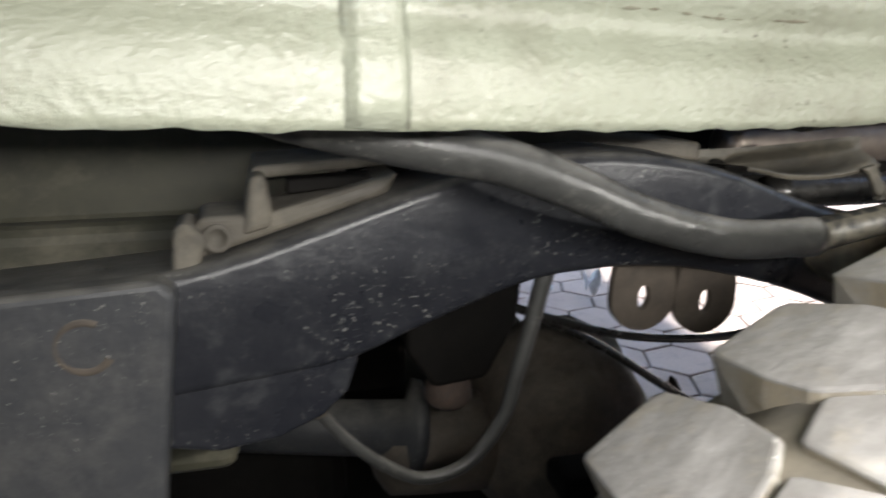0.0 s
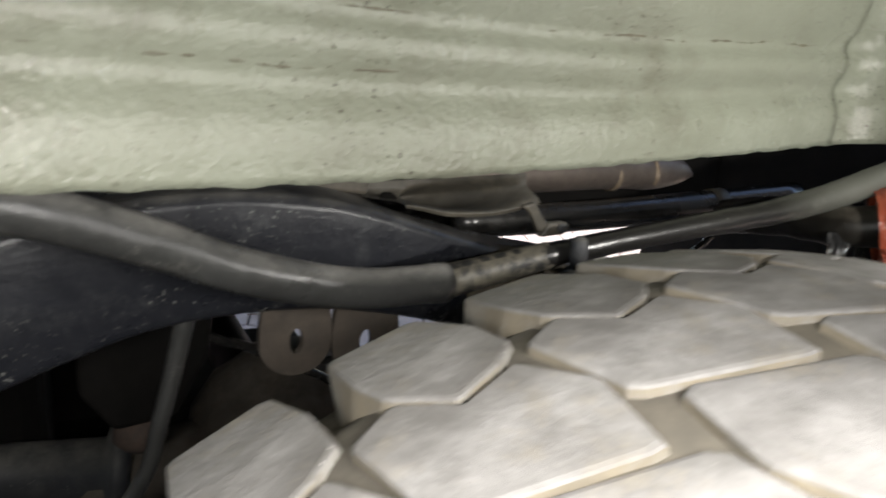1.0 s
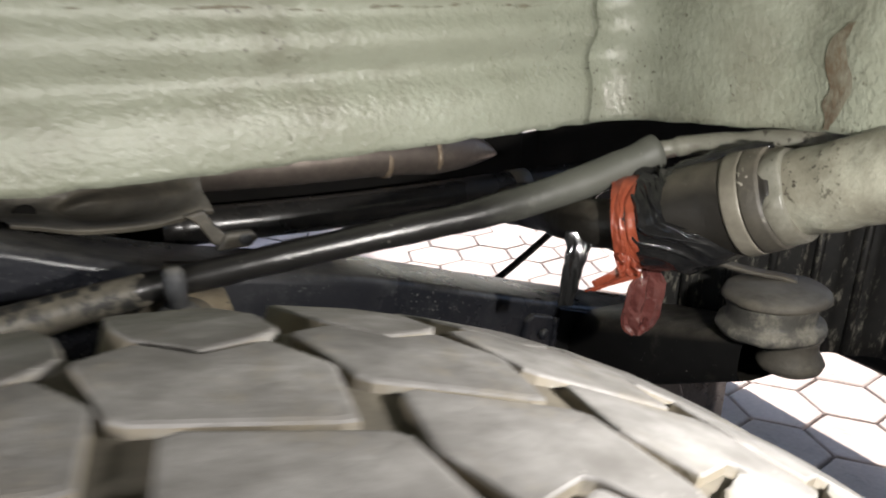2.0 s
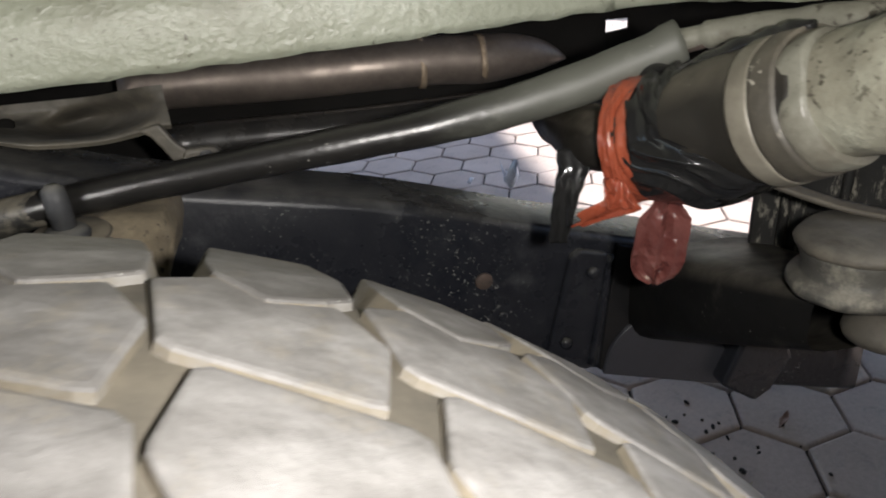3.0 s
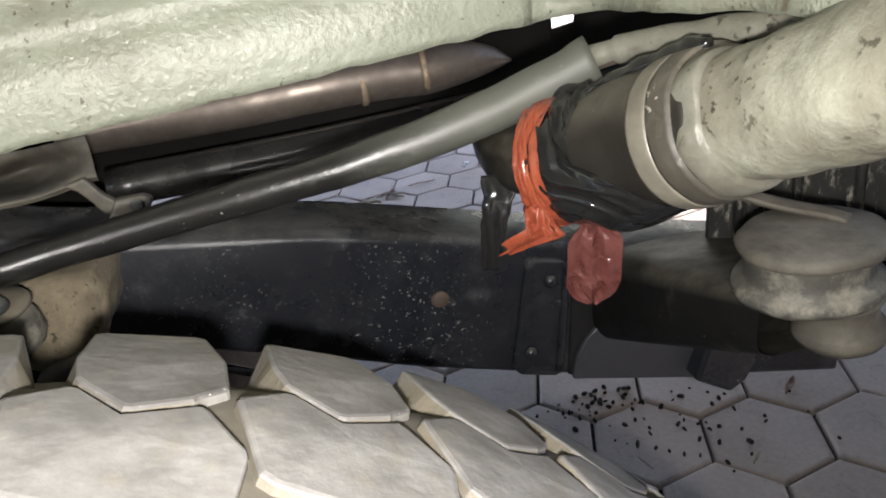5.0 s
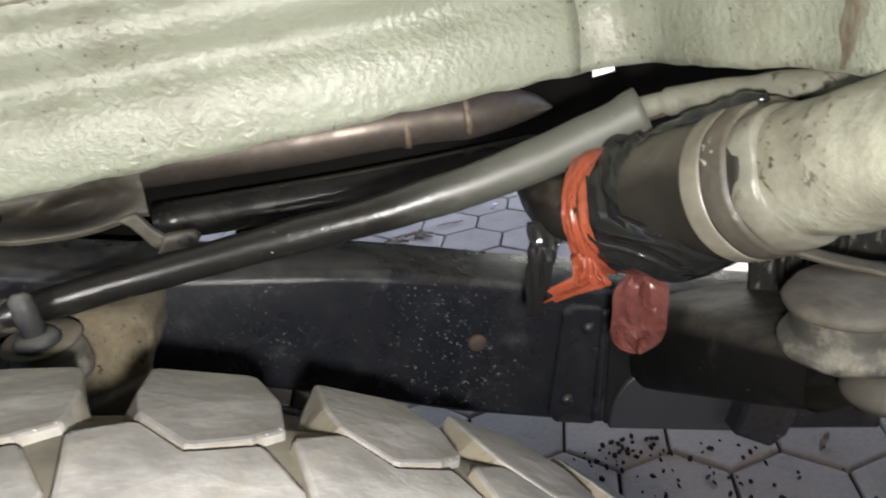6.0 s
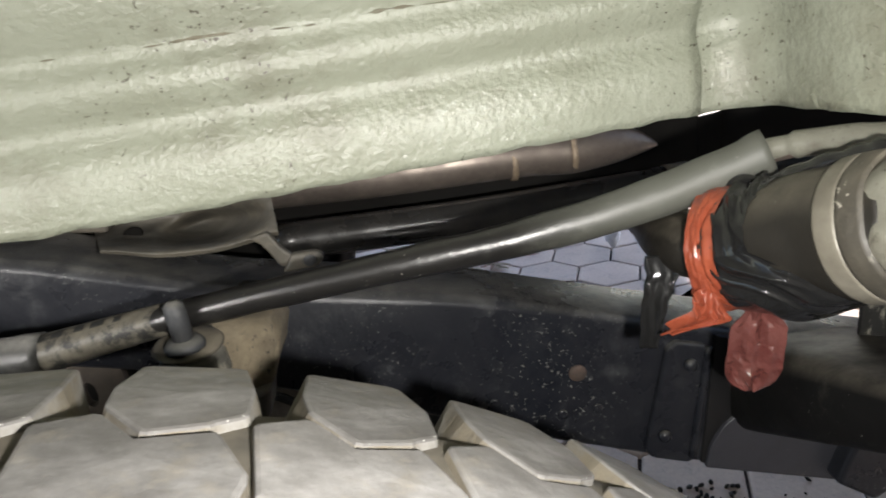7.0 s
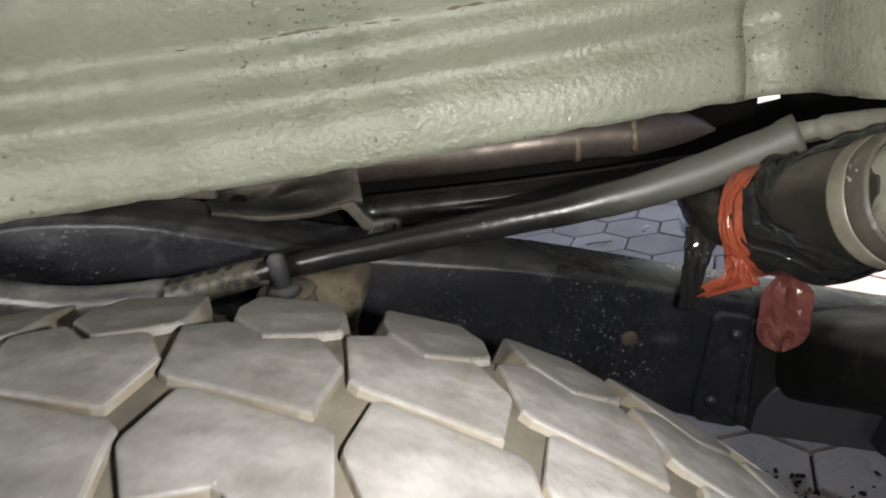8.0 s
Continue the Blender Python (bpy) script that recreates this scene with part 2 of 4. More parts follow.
M_STAIN = material("brown_rust_stain", (0.155, 0.112, 0.070), (0.10, 0.073, 0.048), rough=0.7, grain=120, stain=45, mix=0.9, bump=0.4, bump_scale=150,
                   dust=(0.27, 0.27, 0.21), dust_amount=0.42, dust_scale=60, dust_soft=0.2)
M_STRAW = material("pale_straw", (0.45, 0.38, 0.26), rough=0.8, bump=0.1)


def dusting_tube():
    """Gloss black at one end, under more and more dust towards the other."""
    m = material("dust_graded_tube", (0.008, 0.008, 0.008), (0.014, 0.013, 0.012), rough=0.25, specular=0.6, grain=90, stain=22, bump=0.2, bump_scale=160,
                 dust=(0.175, 0.18, 0.15), dust_amount=0.2, dust_scale=30, dust_soft=0.5, specks=0.4)
    nt = m.node_tree
    tc = nt.nodes["Texture Coordinate"]
    xyz = nt.nodes.new("ShaderNodeSeparateXYZ")
    nt.links.new(tc.outputs["Object"], xyz.inputs[0])
    far = nt.nodes.new("ShaderNodeMapRange")
    far.inputs["From Min"].default_value, far.inputs["From Max"].default_value = -0.06, 0.07
    far.inputs["To Min"].default_value, far.inputs["To Max"].default_value = -0.42, 0.40
    nt.links.new(xyz.outputs["X"], far.inputs["Value"])
    mixer = [n for n in nt.nodes if n.type == "MIX"][-2]
    old = mixer.inputs[0].links[0].from_socket
    add = nt.nodes.new("ShaderNodeMath")
    add.use_clamp = True
    nt.links.new(far.outputs["Result"], add.inputs[0])
    nt.links.new(old, add.inputs[1])
    nt.links.new(add.outputs[0], mixer.inputs[0])
    rough = nt.nodes.new("ShaderNodeMapRange")
    rough.inputs["To Min"].default_value, rough.inputs["To Max"].default_value = 0.30, 0.95
    nt.links.new(add.outputs[0], rough.inputs["Value"])
    nt.links.new(rough.outputs["Result"], nt.nodes["Principled BSDF"].inputs["Roughness"])
    return m


M_GRADED = dusting_tube()


# ---- building helpers ----
def mesh_of(name, bm, mat, smooth=True):
    me = bpy.data.meshes.new(name)
    bmesh.ops.recalc_face_normals(bm, faces=bm.faces)
    for f in bm.faces:
        f.smooth = smooth
    bm.to_mesh(me)
    bm.free()
    if mat:
        me.materials.append(mat)
    return me


def part(name, bm, mat, parent, label="", smooth=True, bevel=0.0):
    ob = new(name, mesh_of(name, bm, mat, smooth))
    ob.parent = parent
    if label:
        ob["label"] = label
    if bevel:
        md = ob.modifiers.new("edge", "BEVEL")
        md.width, md.segments, md.limit_method, md.angle_limit = bevel, 3, "ANGLE", radians(35)
    return ob


def thing(name, label, category, group="", kind="", at=(0, 0, 0)):
    ob = new(name)
    ob.location = at
    ob.empty_display_size = 0.02
    return tagged(ob, label, category, group, kind)


def single(name, bm, mat, label, category, kind="", smooth=True, bevel=0.0, group=""):
    ob = part(name, bm, mat, None, "", smooth, bevel)
    return tagged(ob, label, category, group, kind)


def catmull(pts, n=8):
    pts = [Vector(p) for p in pts]
    ext = [pts[0] * 2 - pts[1], *pts, pts[-1] * 2 - pts[-2]]
    out = []
    for i in range(1, len(ext) - 2):
        p0, p1, p2, p3 = ext[i - 1:i + 3]
        for k in range(n):
            t = k / n
            out.append(0.5 * (2 * p1 + (p2 - p0) * t + (2 * p0 - 5 * p1 + 4 * p2 - p3) * t * t + (3 * p1 - p0 - 3 * p2 + p3) * t ** 3))
    out.append(pts[-1])
    return out


def frames_along(path):
    tangents = [(path[min(i + 1, len(path) - 1)] - path[max(i - 1, 0)]).normalized() for i in range(len(path))]
    nrm = tangents[0].orthogonal().normalized()
    ref = Vector((0, 0, 1)) - tangents[0] * tangents[0].z
    if ref.length > 0.1:
        nrm = ref.normalized()
    out = []
    for p, t in zip(path, tangents):
        nrm = (nrm - t * nrm.dot(t)).normalized()
        out.append((p, t, nrm, t.cross(nrm)))
    return out


def tube(path, radius, seg=20, caps=True, bm=None, wobble=0.0, seed=0.0):
    """A swept round; radius is a number or a function of the share of the length and the angle."""
    bm = bm or bmesh.new()
    fr = frames_along(path)
    rings = []
    for i, (p, t, n, b) in enumerate(fr):
        s = i / (len(fr) - 1)
        ring = []
        for k in range(seg):
            a = 2 * math.pi * k / seg
            r = radius(s, a) if callable(radius) else radius
            q = p + (n * math.cos(a) + b * math.sin(a)) * r
            if wobble:
                q += (n * math.cos(a) + b * math.sin(a)) * wobble * noise.noise(q * 60 + Vector((seed, 0, 0)))
            ring.append(bm.verts.new(q))
        rings.append(ring)
    for r0, r1 in zip(rings, rings[1:]):
        for k in range(seg):
            bm.faces.new((r0[k], r0[(k + 1) % seg], r1[(k + 1) % seg], r1[k]))
    if caps:
        bm.faces.new(rings[0][::-1])
        bm.faces.new(rings[-1])
    return bm


def lathe(profile, at, axis=(0, 0, 1), seg=36, bm=None):
    """profile: (radius, height) pairs turned about axis."""
    bm = bm or bmesh.new()
    q = Vector((0, 0, 1)).rotation_difference(Vector(axis))
    rings = []
    for r, h in profile:
        rings.append([bm.verts.new(Vector(at) + q @ Vector((max(r, 1e-5) * math.cos(2 * math.pi * k / seg), max(r, 1e-5) * math.sin(2 * math.pi * k / seg), h))) for k in range(seg)])
    for a, b in zip(rings, rings[1:]):
        for k in range(seg):
            bm.faces.new((a[k], a[(k + 1) % seg], b[(k + 1) % seg], b[k]))
    bm.faces.new(rings[0][::-1])
    bm.faces.new(rings[-1])
    return bm


def slab(outline, y0, y1, bm=None):
    """An outline of (x, z) pairs, drawn out from y0 to y1."""
    bm = bm or bmesh.new()
    a = [bm.verts.new((x, y0, z)) for x, z in outline]
    b = [bm.verts.new((x, y1, z)) for x, z in outline]
    bm.faces.new(a)
    bm.faces.new(b[::-1])
    for k in range(len(a)):
        bm.faces.new((a[k], b[k], b[(k + 1) % len(a)], a[(k + 1) % len(a)]))
    return bm


def block(lo, hi, bm=None):
    bm = bm or bmesh.new()
    m = Matrix.LocRotScale((Vector(lo) + Vector(hi)) / 2, None, Vector(hi) - Vector(lo))
    bmesh.ops.create_cube(bm, size=1, matrix=m)
    return bm


def sheet(fn, nu, nv, thick=0.0):
    """A grid of fn(u, v) for shares 0 to 1; thick gives it a back face along its normals."""
    bm = bmesh.new()
    g = [[bm.verts.new(fn(i / nu, j / nv)) for j in range(nv + 1)] for i in range(nu + 1)]
    for i in range(nu):
        for j in range(nv):
            bm.faces.new((g[i][j], g[i + 1][j], g[i + 1][j + 1], g[i][j + 1]))
    if thick:
        bm.normal_update()
        h = [[bm.verts.new(v.co - v.normal * thick) for v in row] for row in g]
        for i in range(nu):
            for j in range(nv):
                bm.faces.new((h[i][j], h[i][j + 1], h[i + 1][j + 1], h[i + 1][j]))
        rim = [(i, 0) for i in range(nu)] + [(nu, j) for j in range(nv)] + [(i, nv) for i in range(nu, 0, -1)] + [(0, j) for j in range(nv, 0, -1)]
        for (a, b), (p, q) in zip(rim, rim[1:] + rim[:1]):
            bm.faces.new((g[a][b], h[a][b], h[p][q], g[p][q]))
    return bm


def finer(path, m):
    """The same line with m steps for each of its own."""
    return [p + (q - p) * (k / m) for p, q in zip(path, path[1:]) for k in range(m)] + [path[-1]]


def roughen(bm, amp, scale, seed=0.0):
    """Push the points about by a noise, for cast, caked or worn surfaces."""
    bm.normal_update()
    for v in bm.verts:
        v.co += v.normal * amp * noise.noise(v.co * scale + Vector((seed, seed, 0)))
    return bm


def lumpy(bm, cuts, amp, scale):
    bmesh.ops.triangulate(bm, faces=bm.faces)
    bmesh.ops.subdivide_edges(bm, edges=bm.edges, cuts=cuts, use_grid_fill=True)
    return roughen(bm, amp, scale)


def smoothstep(a, b, x):
    t = min(max((x - a) / (b - a), 0), 1)
    return t * t * (3 - 2 * t)


# ---- ground ----
SLANT = -0.3195          # turn of the paving against the vehicle
PAVER = 0.18245         # width over the flats
SIDE = PAVER / math.sqrt(3)
PAVE0 = Vector((0.4326, 0.4705, 0))
GZ = 0.042             # height of the paving
bm = bmesh.new()
bmesh.ops.create_grid(bm, x_segments=2, y_segments=2, size=60)
for v in bm.verts:
    v.co.z = GZ - 0.011
ground = single("ground", bm, M_JOINT, "dark sandy bed under the hexagonal pavers", "ground", "structure", smooth=False)

# ---- wheel house ----
EDGE_X = (-1.3, -0.75, -0.5, -0.3, -0.15, -0.02, 0.10, 0.15)
EDGE_Y = (-0.300, -0.221, -0.183, -0.135, -0.100, -0.082, -0.070, -0.064)
EDGE_Z = (0.880, 0.857, 0.844, 0.835, 0.833, 0.836, 0.8415, 0.8425)


def edge_y(x):
    return float(np.mean([np.interp(x + d, EDGE_X, EDGE_Y) for d in (-0.05, -0.025, 0, 0.025, 0.05)]))


def edge_z(x):
    return float(np.mean([np.interp(x + d, EDGE_X, EDGE_Z) for d in (-0.05, -0.025, 0, 0.025, 0.05)]))


RIBS = ((0.041, 0.013), (0.071, 0.012))


def panel_point(x, v):
    y = edge_y(x) - 0.10 * v
    for h, w in RIBS:
        y += 0.0105 * math.exp(-((v - h) / w) ** 2)
    if v > 0.12:
        y -= (v - 0.12) ** 2 * 3.2
    w = noise.noise(Vector((x * 9, v * 12, 1.3)))
    ragged = 0.0015 * noise.noise(Vector((x * 70, 0, 4))) if v < 0.004 else 0
    return Vector((x, y + 0.0022 * w, edge_z(x) + v + ragged))


VS = [0, 0.004, 0.01, 0.02, 0.028, 0.033, 0.037, 0.040, 0.043, 0.047, 0.053, 0.059, 0.063, 0.066, 0.068, 0.071, 0.075, 0.082, 0.10, 0.12, 0.15, 0.19, 0.24, 0.30, 0.36]


def panel_sheet(u, v):
    k = v * (len(VS) - 1)
    i = min(int(k), len(VS) - 2)
    return panel_point(-1.3 + 1.412 * u, VS[i] + (VS[i + 1] - VS[i]) * (k - i))


inner_panel = single("wheelhouse_liner", sheet(panel_sheet, 190, 24, 0.003), M_PANEL,
                     "pale green ribbed wheel house panel with dusty underseal", "body panel")
# broken brown strips along the creases of the ribs
for x0, x1, height, width in ((-0.46, 0.09, 0.0715, 0.0017), (-0.62, -0.24, 0.0465, 0.0020)):
    def crease(u, v, x0=x0, x1=x1, height=height, width=width):
        x = x0 + (x1 - x0) * u
        w = width * max(0.01, 1.5 * noise.noise(Vector((x * 45, height * 90, 2))) + 1.2 * noise.noise(Vector((x * 170, 3, height * 40))) - 0.1) * min(1, 12 * u, 12 * (1 - u))
        p = panel_point(x, height + 0.0030 * noise.noise(Vector((x * 24, 1, height))) + w * (v - 0.5))
        p.y -= 0.0006 + 0.0004 * math.sin(math.pi * v)
        return p
    part("crease_dirt", sheet(crease, 420, 3), M_CREASE, inner_panel, "broken brown strip along the crease")
# upright joint flange on the panel
fx = -0.4720


def flange_sheet(u, v):
    x = fx - 0.0115 + 0.023 * u
    p = panel_point(x, 0.001 + 0.30 * v)
    p.y -= 0.0035 * smoothstep(0, 0.25, u) * smoothstep(1.0, 0.85, u)
    return p


flange = part("joint_flange", sheet(flange_sheet, 14, 30, 0.002), M_PANEL, inner_panel)


HS = VS + [0.42]


def rear_wall(u, v):
    """The end panel: a soft rolled corner out of the liner, then across to the outside."""
    k = v * (len(HS) - 1)
    i = min(int(k), len(HS) - 2)
    h = HS[i] + (HS[i + 1] - HS[i]) * (k - i)
    y0 = panel_point(0.112, min(h, 0.36)).y
    s, bend = 0.9 * u * u, 0.028
    if s < bend * math.pi / 2:
        x, y = 0.112 + bend * math.sin(s / bend), y0 - bend * (1 - math.cos(s / bend))
    else:
        far = s - bend * math.pi / 2
        x, y = 0.140 + 0.08 * far * far + 0.010 * math.exp(-(((far - 0.085) / 0.028) ** 2)), y0 - bend - far
    y += 0.12 * (min(x, 0.140) - 0.112) * max(0, 1 - s / 0.1)
    x += 0.12 * max(h - 0.15, 0) * min(1, u * 4)
    w = min(1, u * 3)
    z = edge_z(0.112) + h + 0.10 * s * (1 - 0.3 * s) + 0.0012 * w * noise.noise(Vector((y * 60, 1, 3))) * (1 if h < 0.003 else 0)
    return Vector((x + 0.003 * w * noise.noise(Vector((y * 12, z * 12, 5))), y, z))


end_panel = single("wheelhouse_end_panel", sheet(rear_wall, 90, len(HS) - 1, 0.003), M_PANEL, "pale green end panel of the wheel house, stained at its corner", "body panel")


def rust_patch(u, v):
    """A ragged brown stain on the end panel, over the filler."""
    h = 0.001 + 0.050 * v
    rag = 1 + 0.5 * noise.noise(Vector((v * 6, u * 2, 9)))
    out = 0.152 + 0.015 * (u - 0.5) * rag * math.sin(math.pi * min(max(v, 0.04), 0.96)) ** 0.6 + 0.006 * v
    p = rear_wall(math.sqrt(out / 0.9), (len(HS) - 1) ** -1 * float(np.interp(h, HS, range(len(HS)))))
    return p + Vector((-0.0007, 0, 0))


part("rust_stain", sheet(rust_patch, 16, 26), M_STAIN, end_panel, "brown rust stain with a ragged edge")
# unseen arch roof over the camera, added to keep sky light out
single("wheelhouse_roof", block((-1.3, -1.0, 1.24), (0.4, 0.02, 1.26)), M_PANEL, "unseen pale green roof added over the wheel house", "body panel", "structure", smooth=False)
# unseen wall behind the camera, added to cut daylight from that side
single("wall_side", block((-4.0, -1.35, GZ - 0.01), (4.0, -1.20, 3.40)), M_LIGHT_BLOCK, "unseen dark wall added to keep daylight out of the wheel house", "wall", "structure", smooth=False)

# unseen slab, sized so that its shadow falls on the nearer paving
single("ceiling", block((-4.0, -1.35, 3.40), (2.20, 4.6, 3.52)), M_LIGHT_BLOCK, "unseen slab added overhead to shade the paving", "roof", "structure", smooth=False)

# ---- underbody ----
# the pan reaches on out of view to shade the paving
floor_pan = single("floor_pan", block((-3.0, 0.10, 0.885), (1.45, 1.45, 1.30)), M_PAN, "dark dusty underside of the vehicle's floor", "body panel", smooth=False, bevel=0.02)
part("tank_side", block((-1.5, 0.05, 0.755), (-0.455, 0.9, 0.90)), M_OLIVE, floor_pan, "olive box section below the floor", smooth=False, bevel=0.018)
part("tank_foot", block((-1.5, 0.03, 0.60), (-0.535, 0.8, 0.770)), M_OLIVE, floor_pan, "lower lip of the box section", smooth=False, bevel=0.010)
# far side, dropped low to hold light off the near paving
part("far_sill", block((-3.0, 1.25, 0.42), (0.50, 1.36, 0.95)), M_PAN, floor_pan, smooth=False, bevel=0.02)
# box added only to fill the dark below with near-black
part("silencer", block((-1.5, 0.32, 0.22), (-0.43, 0.95, 0.70)), M_PAN, floor_pan, "near-black box added to fill the dark below the floor", smooth=False, bevel=0.04)
# thin near-black sheets added as the dark behind the exhaust, round a slit
part("cross_member", slab([(-0.26, 0.895), (-0.26, 0.722), (0.0, 0.742), (0.10, 0.752), (0.186, 0.752), (0.186, 0.895)], 0.115, 0.119), M_PAN, floor_pan, "near-black sheet added as a dark backing behind the exhaust", smooth=False, bevel=0.004)
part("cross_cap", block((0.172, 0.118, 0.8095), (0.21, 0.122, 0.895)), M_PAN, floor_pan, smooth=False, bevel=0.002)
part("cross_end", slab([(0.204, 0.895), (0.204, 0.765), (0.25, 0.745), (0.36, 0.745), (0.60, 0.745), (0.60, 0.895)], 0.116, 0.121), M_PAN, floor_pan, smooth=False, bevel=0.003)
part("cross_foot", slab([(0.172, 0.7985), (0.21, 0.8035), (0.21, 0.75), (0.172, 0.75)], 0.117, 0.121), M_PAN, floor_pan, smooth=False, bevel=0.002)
# two near-black blocks added where deep shade hides the paving
part("guard_plate", block((-0.47, 0.30, 0.17), (-0.02, 0.90, 0.36)), M_PAN, floor_pan, "near-black block added for the shade by the axle", smooth=False, bevel=0.02)
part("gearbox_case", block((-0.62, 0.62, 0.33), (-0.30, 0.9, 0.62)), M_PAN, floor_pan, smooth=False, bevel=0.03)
# unseen panel added to stop light coming in from the rear
part("rear_valance", block((1.22, -0.62, 0.22), (1.30, 1.30, 0.90)), M_PAN, floor_pan, "unseen dark panel added to keep light from under the body", smooth=False, bevel=0.02)
# two unseen panels added to keep daylight off the paving below
single("rear_quarter_panel", block((0.30, -0.66, 0.48), (0.85, -0.63, 1.24)), M_PANEL, "unseen pale green panel added behind the wheel to block daylight", "body panel", "structure", smooth=False, bevel=0.01)
single("sill_panel", block((-2.2, -0.66, 0.40), (-0.75, -0.63, 1.24)), M_PANEL, "unseen pale green panel added ahead of the wheel to block daylight", "body panel", "structure", smooth=False, bevel=0.01)

# ---- chassis rail ----
TOP = ((-1.4, -0.623, -0.554, -0.516, -0.474, -0.438, -0.407, -0.363, -0.314, -0.259, -0.223, -0.186, -0.154, -0.12, -0.07, -0.02, 0.05, 0.097, 0.264, 0.40),
       (0.745, 0.763, 0.766, 0.774, 0.787, 0.798, 0.806, 0.813, 0.814, 0.806, 0.795, 0.781, 0.770, 0.761, 0.750, 0.739, 0.719, 0.705, 0.659, 0.622))
LOW = ((-1.4, -0.56, -0.47, -0.44, -0.39, -0.36, -0.307, -0.26, -0.22, -0.175, -0.10, -0.05, 0.031, 0.131, 0.25, 0.40),
       (0.68, 0.702, 0.708, 0.720, 0.736, 0.744, 0.745, 0.740, 0.730, 0.716, 0.685, 0.662, 0.626, 0.592, 0.556, 0.52))
SPLAY = 0.105          # the rail runs outwards ahead of the axle
RY0, RY1 = -0.011, 0.048


def soft_curve(table, x):
    w = 0.014
    return float(np.mean([np.interp(x + d, *table) for d in (-w, -w / 2, 0, w / 2, w)]))


def along_rail(bm):
    """Lean a part outwards with the front stretch of the rail."""
    for v in bm.verts:
        v.co.y += SPLAY * min(v.co.x, 0)
    return bm


def rail_body():
    bm = bmesh.new()
    n, r = 110, 0.007
    rows = []
    for i in range(n + 1):
        x = -1.35 + 1.70 * i / n
        zt, zb = soft_curve(TOP, x), soft_curve(LOW, x)
        ring = []
        for cy, cz, a0 in ((RY0 + r, zb + r, 180), (RY0 + r, zt - r, 90), (RY1 - r, zt - r, 0), (RY1 - r, zb + r, -90)):
            for k in range(5):
                a = radians(a0 + 90 - k * 22.5)
                ring.append(bm.verts.new((x, cy + r * math.cos(a), cz + r * math.sin(a))))
        rows.append(ring)
    m = len(rows[0])
    for a, b in zip(rows, rows[1:]):
        for k in range(m):
            bm.faces.new((a[k], a[(k + 1) % m], b[(k + 1) % m], b[k]))
    bm.faces.new(rows[0])
    bm.faces.new(rows[-1][::-1])
    return along_rail(bm)


rail = thing("chassis_rail", "black painted box-section chassis rail, dusty, arched over the axle", "chassis rail", at=(-0.2, 0.02, 0.75))


def rail_part(name, bm, mat, label="", smooth=True, bevel=0.0):
    ob = part(name, bm, mat, rail, label, smooth, bevel)
    ob.matrix_parent_inverse = Matrix.Translation(rail.location).inverted()
    return ob


rail_part("rail_box", rail_body(), M_RAIL)
# outer plate and gusset ahead of the arch
outer = rail_part("outer_plate", along_rail(slab([(-1.35, 0.42), (-0.579, 0.42), (-0.573, 0.527), (-0.565, 0.651), (-0.558, 0.707), (-0.551, 0.761), (-0.558, 0.768), (-1.35, 0.752)], RY0 - 0.014, RY0 + 0.004)), M_DUSTY,
          "wide dusty steel plate with a ring of rust", smooth=False, bevel=0.004)
rail_part("gusset", along_rail(slab([(-0.563, 0.727), (-0.567, 0.676), (-0.539, 0.669), (-0.509, 0.671), (-0.485, 0.680), (-0.472, 0.692), (-0.466, 0.709), (-0.466, 0.727)], RY0 + 0.002, RY0 + 0.02)), M_RAIL,
          "rounded dusty gusset plate", smooth=False, bevel=0.003)


def ring_mark(at, r0, r1, thick, mat, name, a0=0, a1=360, label=""):
    bm = bmesh.new()
    n = 28
    v = []
    for i in range(n + 1):
        a = radians(a0 + (a1 - a0) * i / n)
        c, s = math.cos(a), math.sin(a)
        v.append([bm.verts.new((at[0] + r * c, at[1] - d, at[2] + r * s)) for r, d in ((r0, 0), ((r0 + r1) / 2, thick), (r1, 0))])
    for p, q in zip(v, v[1:]):
        for k in range(2):
            bm.faces.new((p[k], q[k], q[k + 1], p[k + 1]))
    return part(name, bm, mat, outer, label)


ring_mark((-0.591, RY0 - 0.0143 - SPLAY * 0.591, 0.741), 0.010, 0.0135, 0.0015, M_AXLE, "rust_ring", 60, 330)
# bolted bracket plate on the rail
bolted = rail_part("bolted_plate", slab([(0.097, 0.612), (0.101, 0.605), (0.126, 0.597), (0.133, 0.600), (0.142, 0.676), (0.137, 0.684), (0.118, 0.689), (0.112, 0.684)], RY0 - 0.0055, RY0 + 0.002), M_RAIL,
          "raised black plate with two bolts", smooth=False, bevel=0.0025)
part("plate_rib", tube(catmull([(0.139, RY0 - 0.006, 0.683), (0.135, RY0 - 0.007, 0.655), (0.128, RY0 - 0.006, 0.603)], 6), 0.0025, 10), M_RAIL, bolted)
for bx, bz in ((0.127, 0.672), (0.110, 0.622)):
    part("plate_bolt", lathe([(0.0045, 0), (0.0045, 0.002), (0.0032, 0.004), (0.001, 0.0045)], (bx, RY0 - 0.0055, bz), (0, -1, 0), 12), M_RAIL, bolted, "small round bolt head")
# fresh black stretch behind the plate
rail_part("black_stretch", slab([(0.136, 0.593), (0.262, 0.556), (0.268, 0.652), (0.20, 0.672), (0.145, 0.688)], RY0 - 0.0016, RY0 + 0.002), M_BLACK, "stretch of fresh black paint", smooth=False, bevel=0.001)
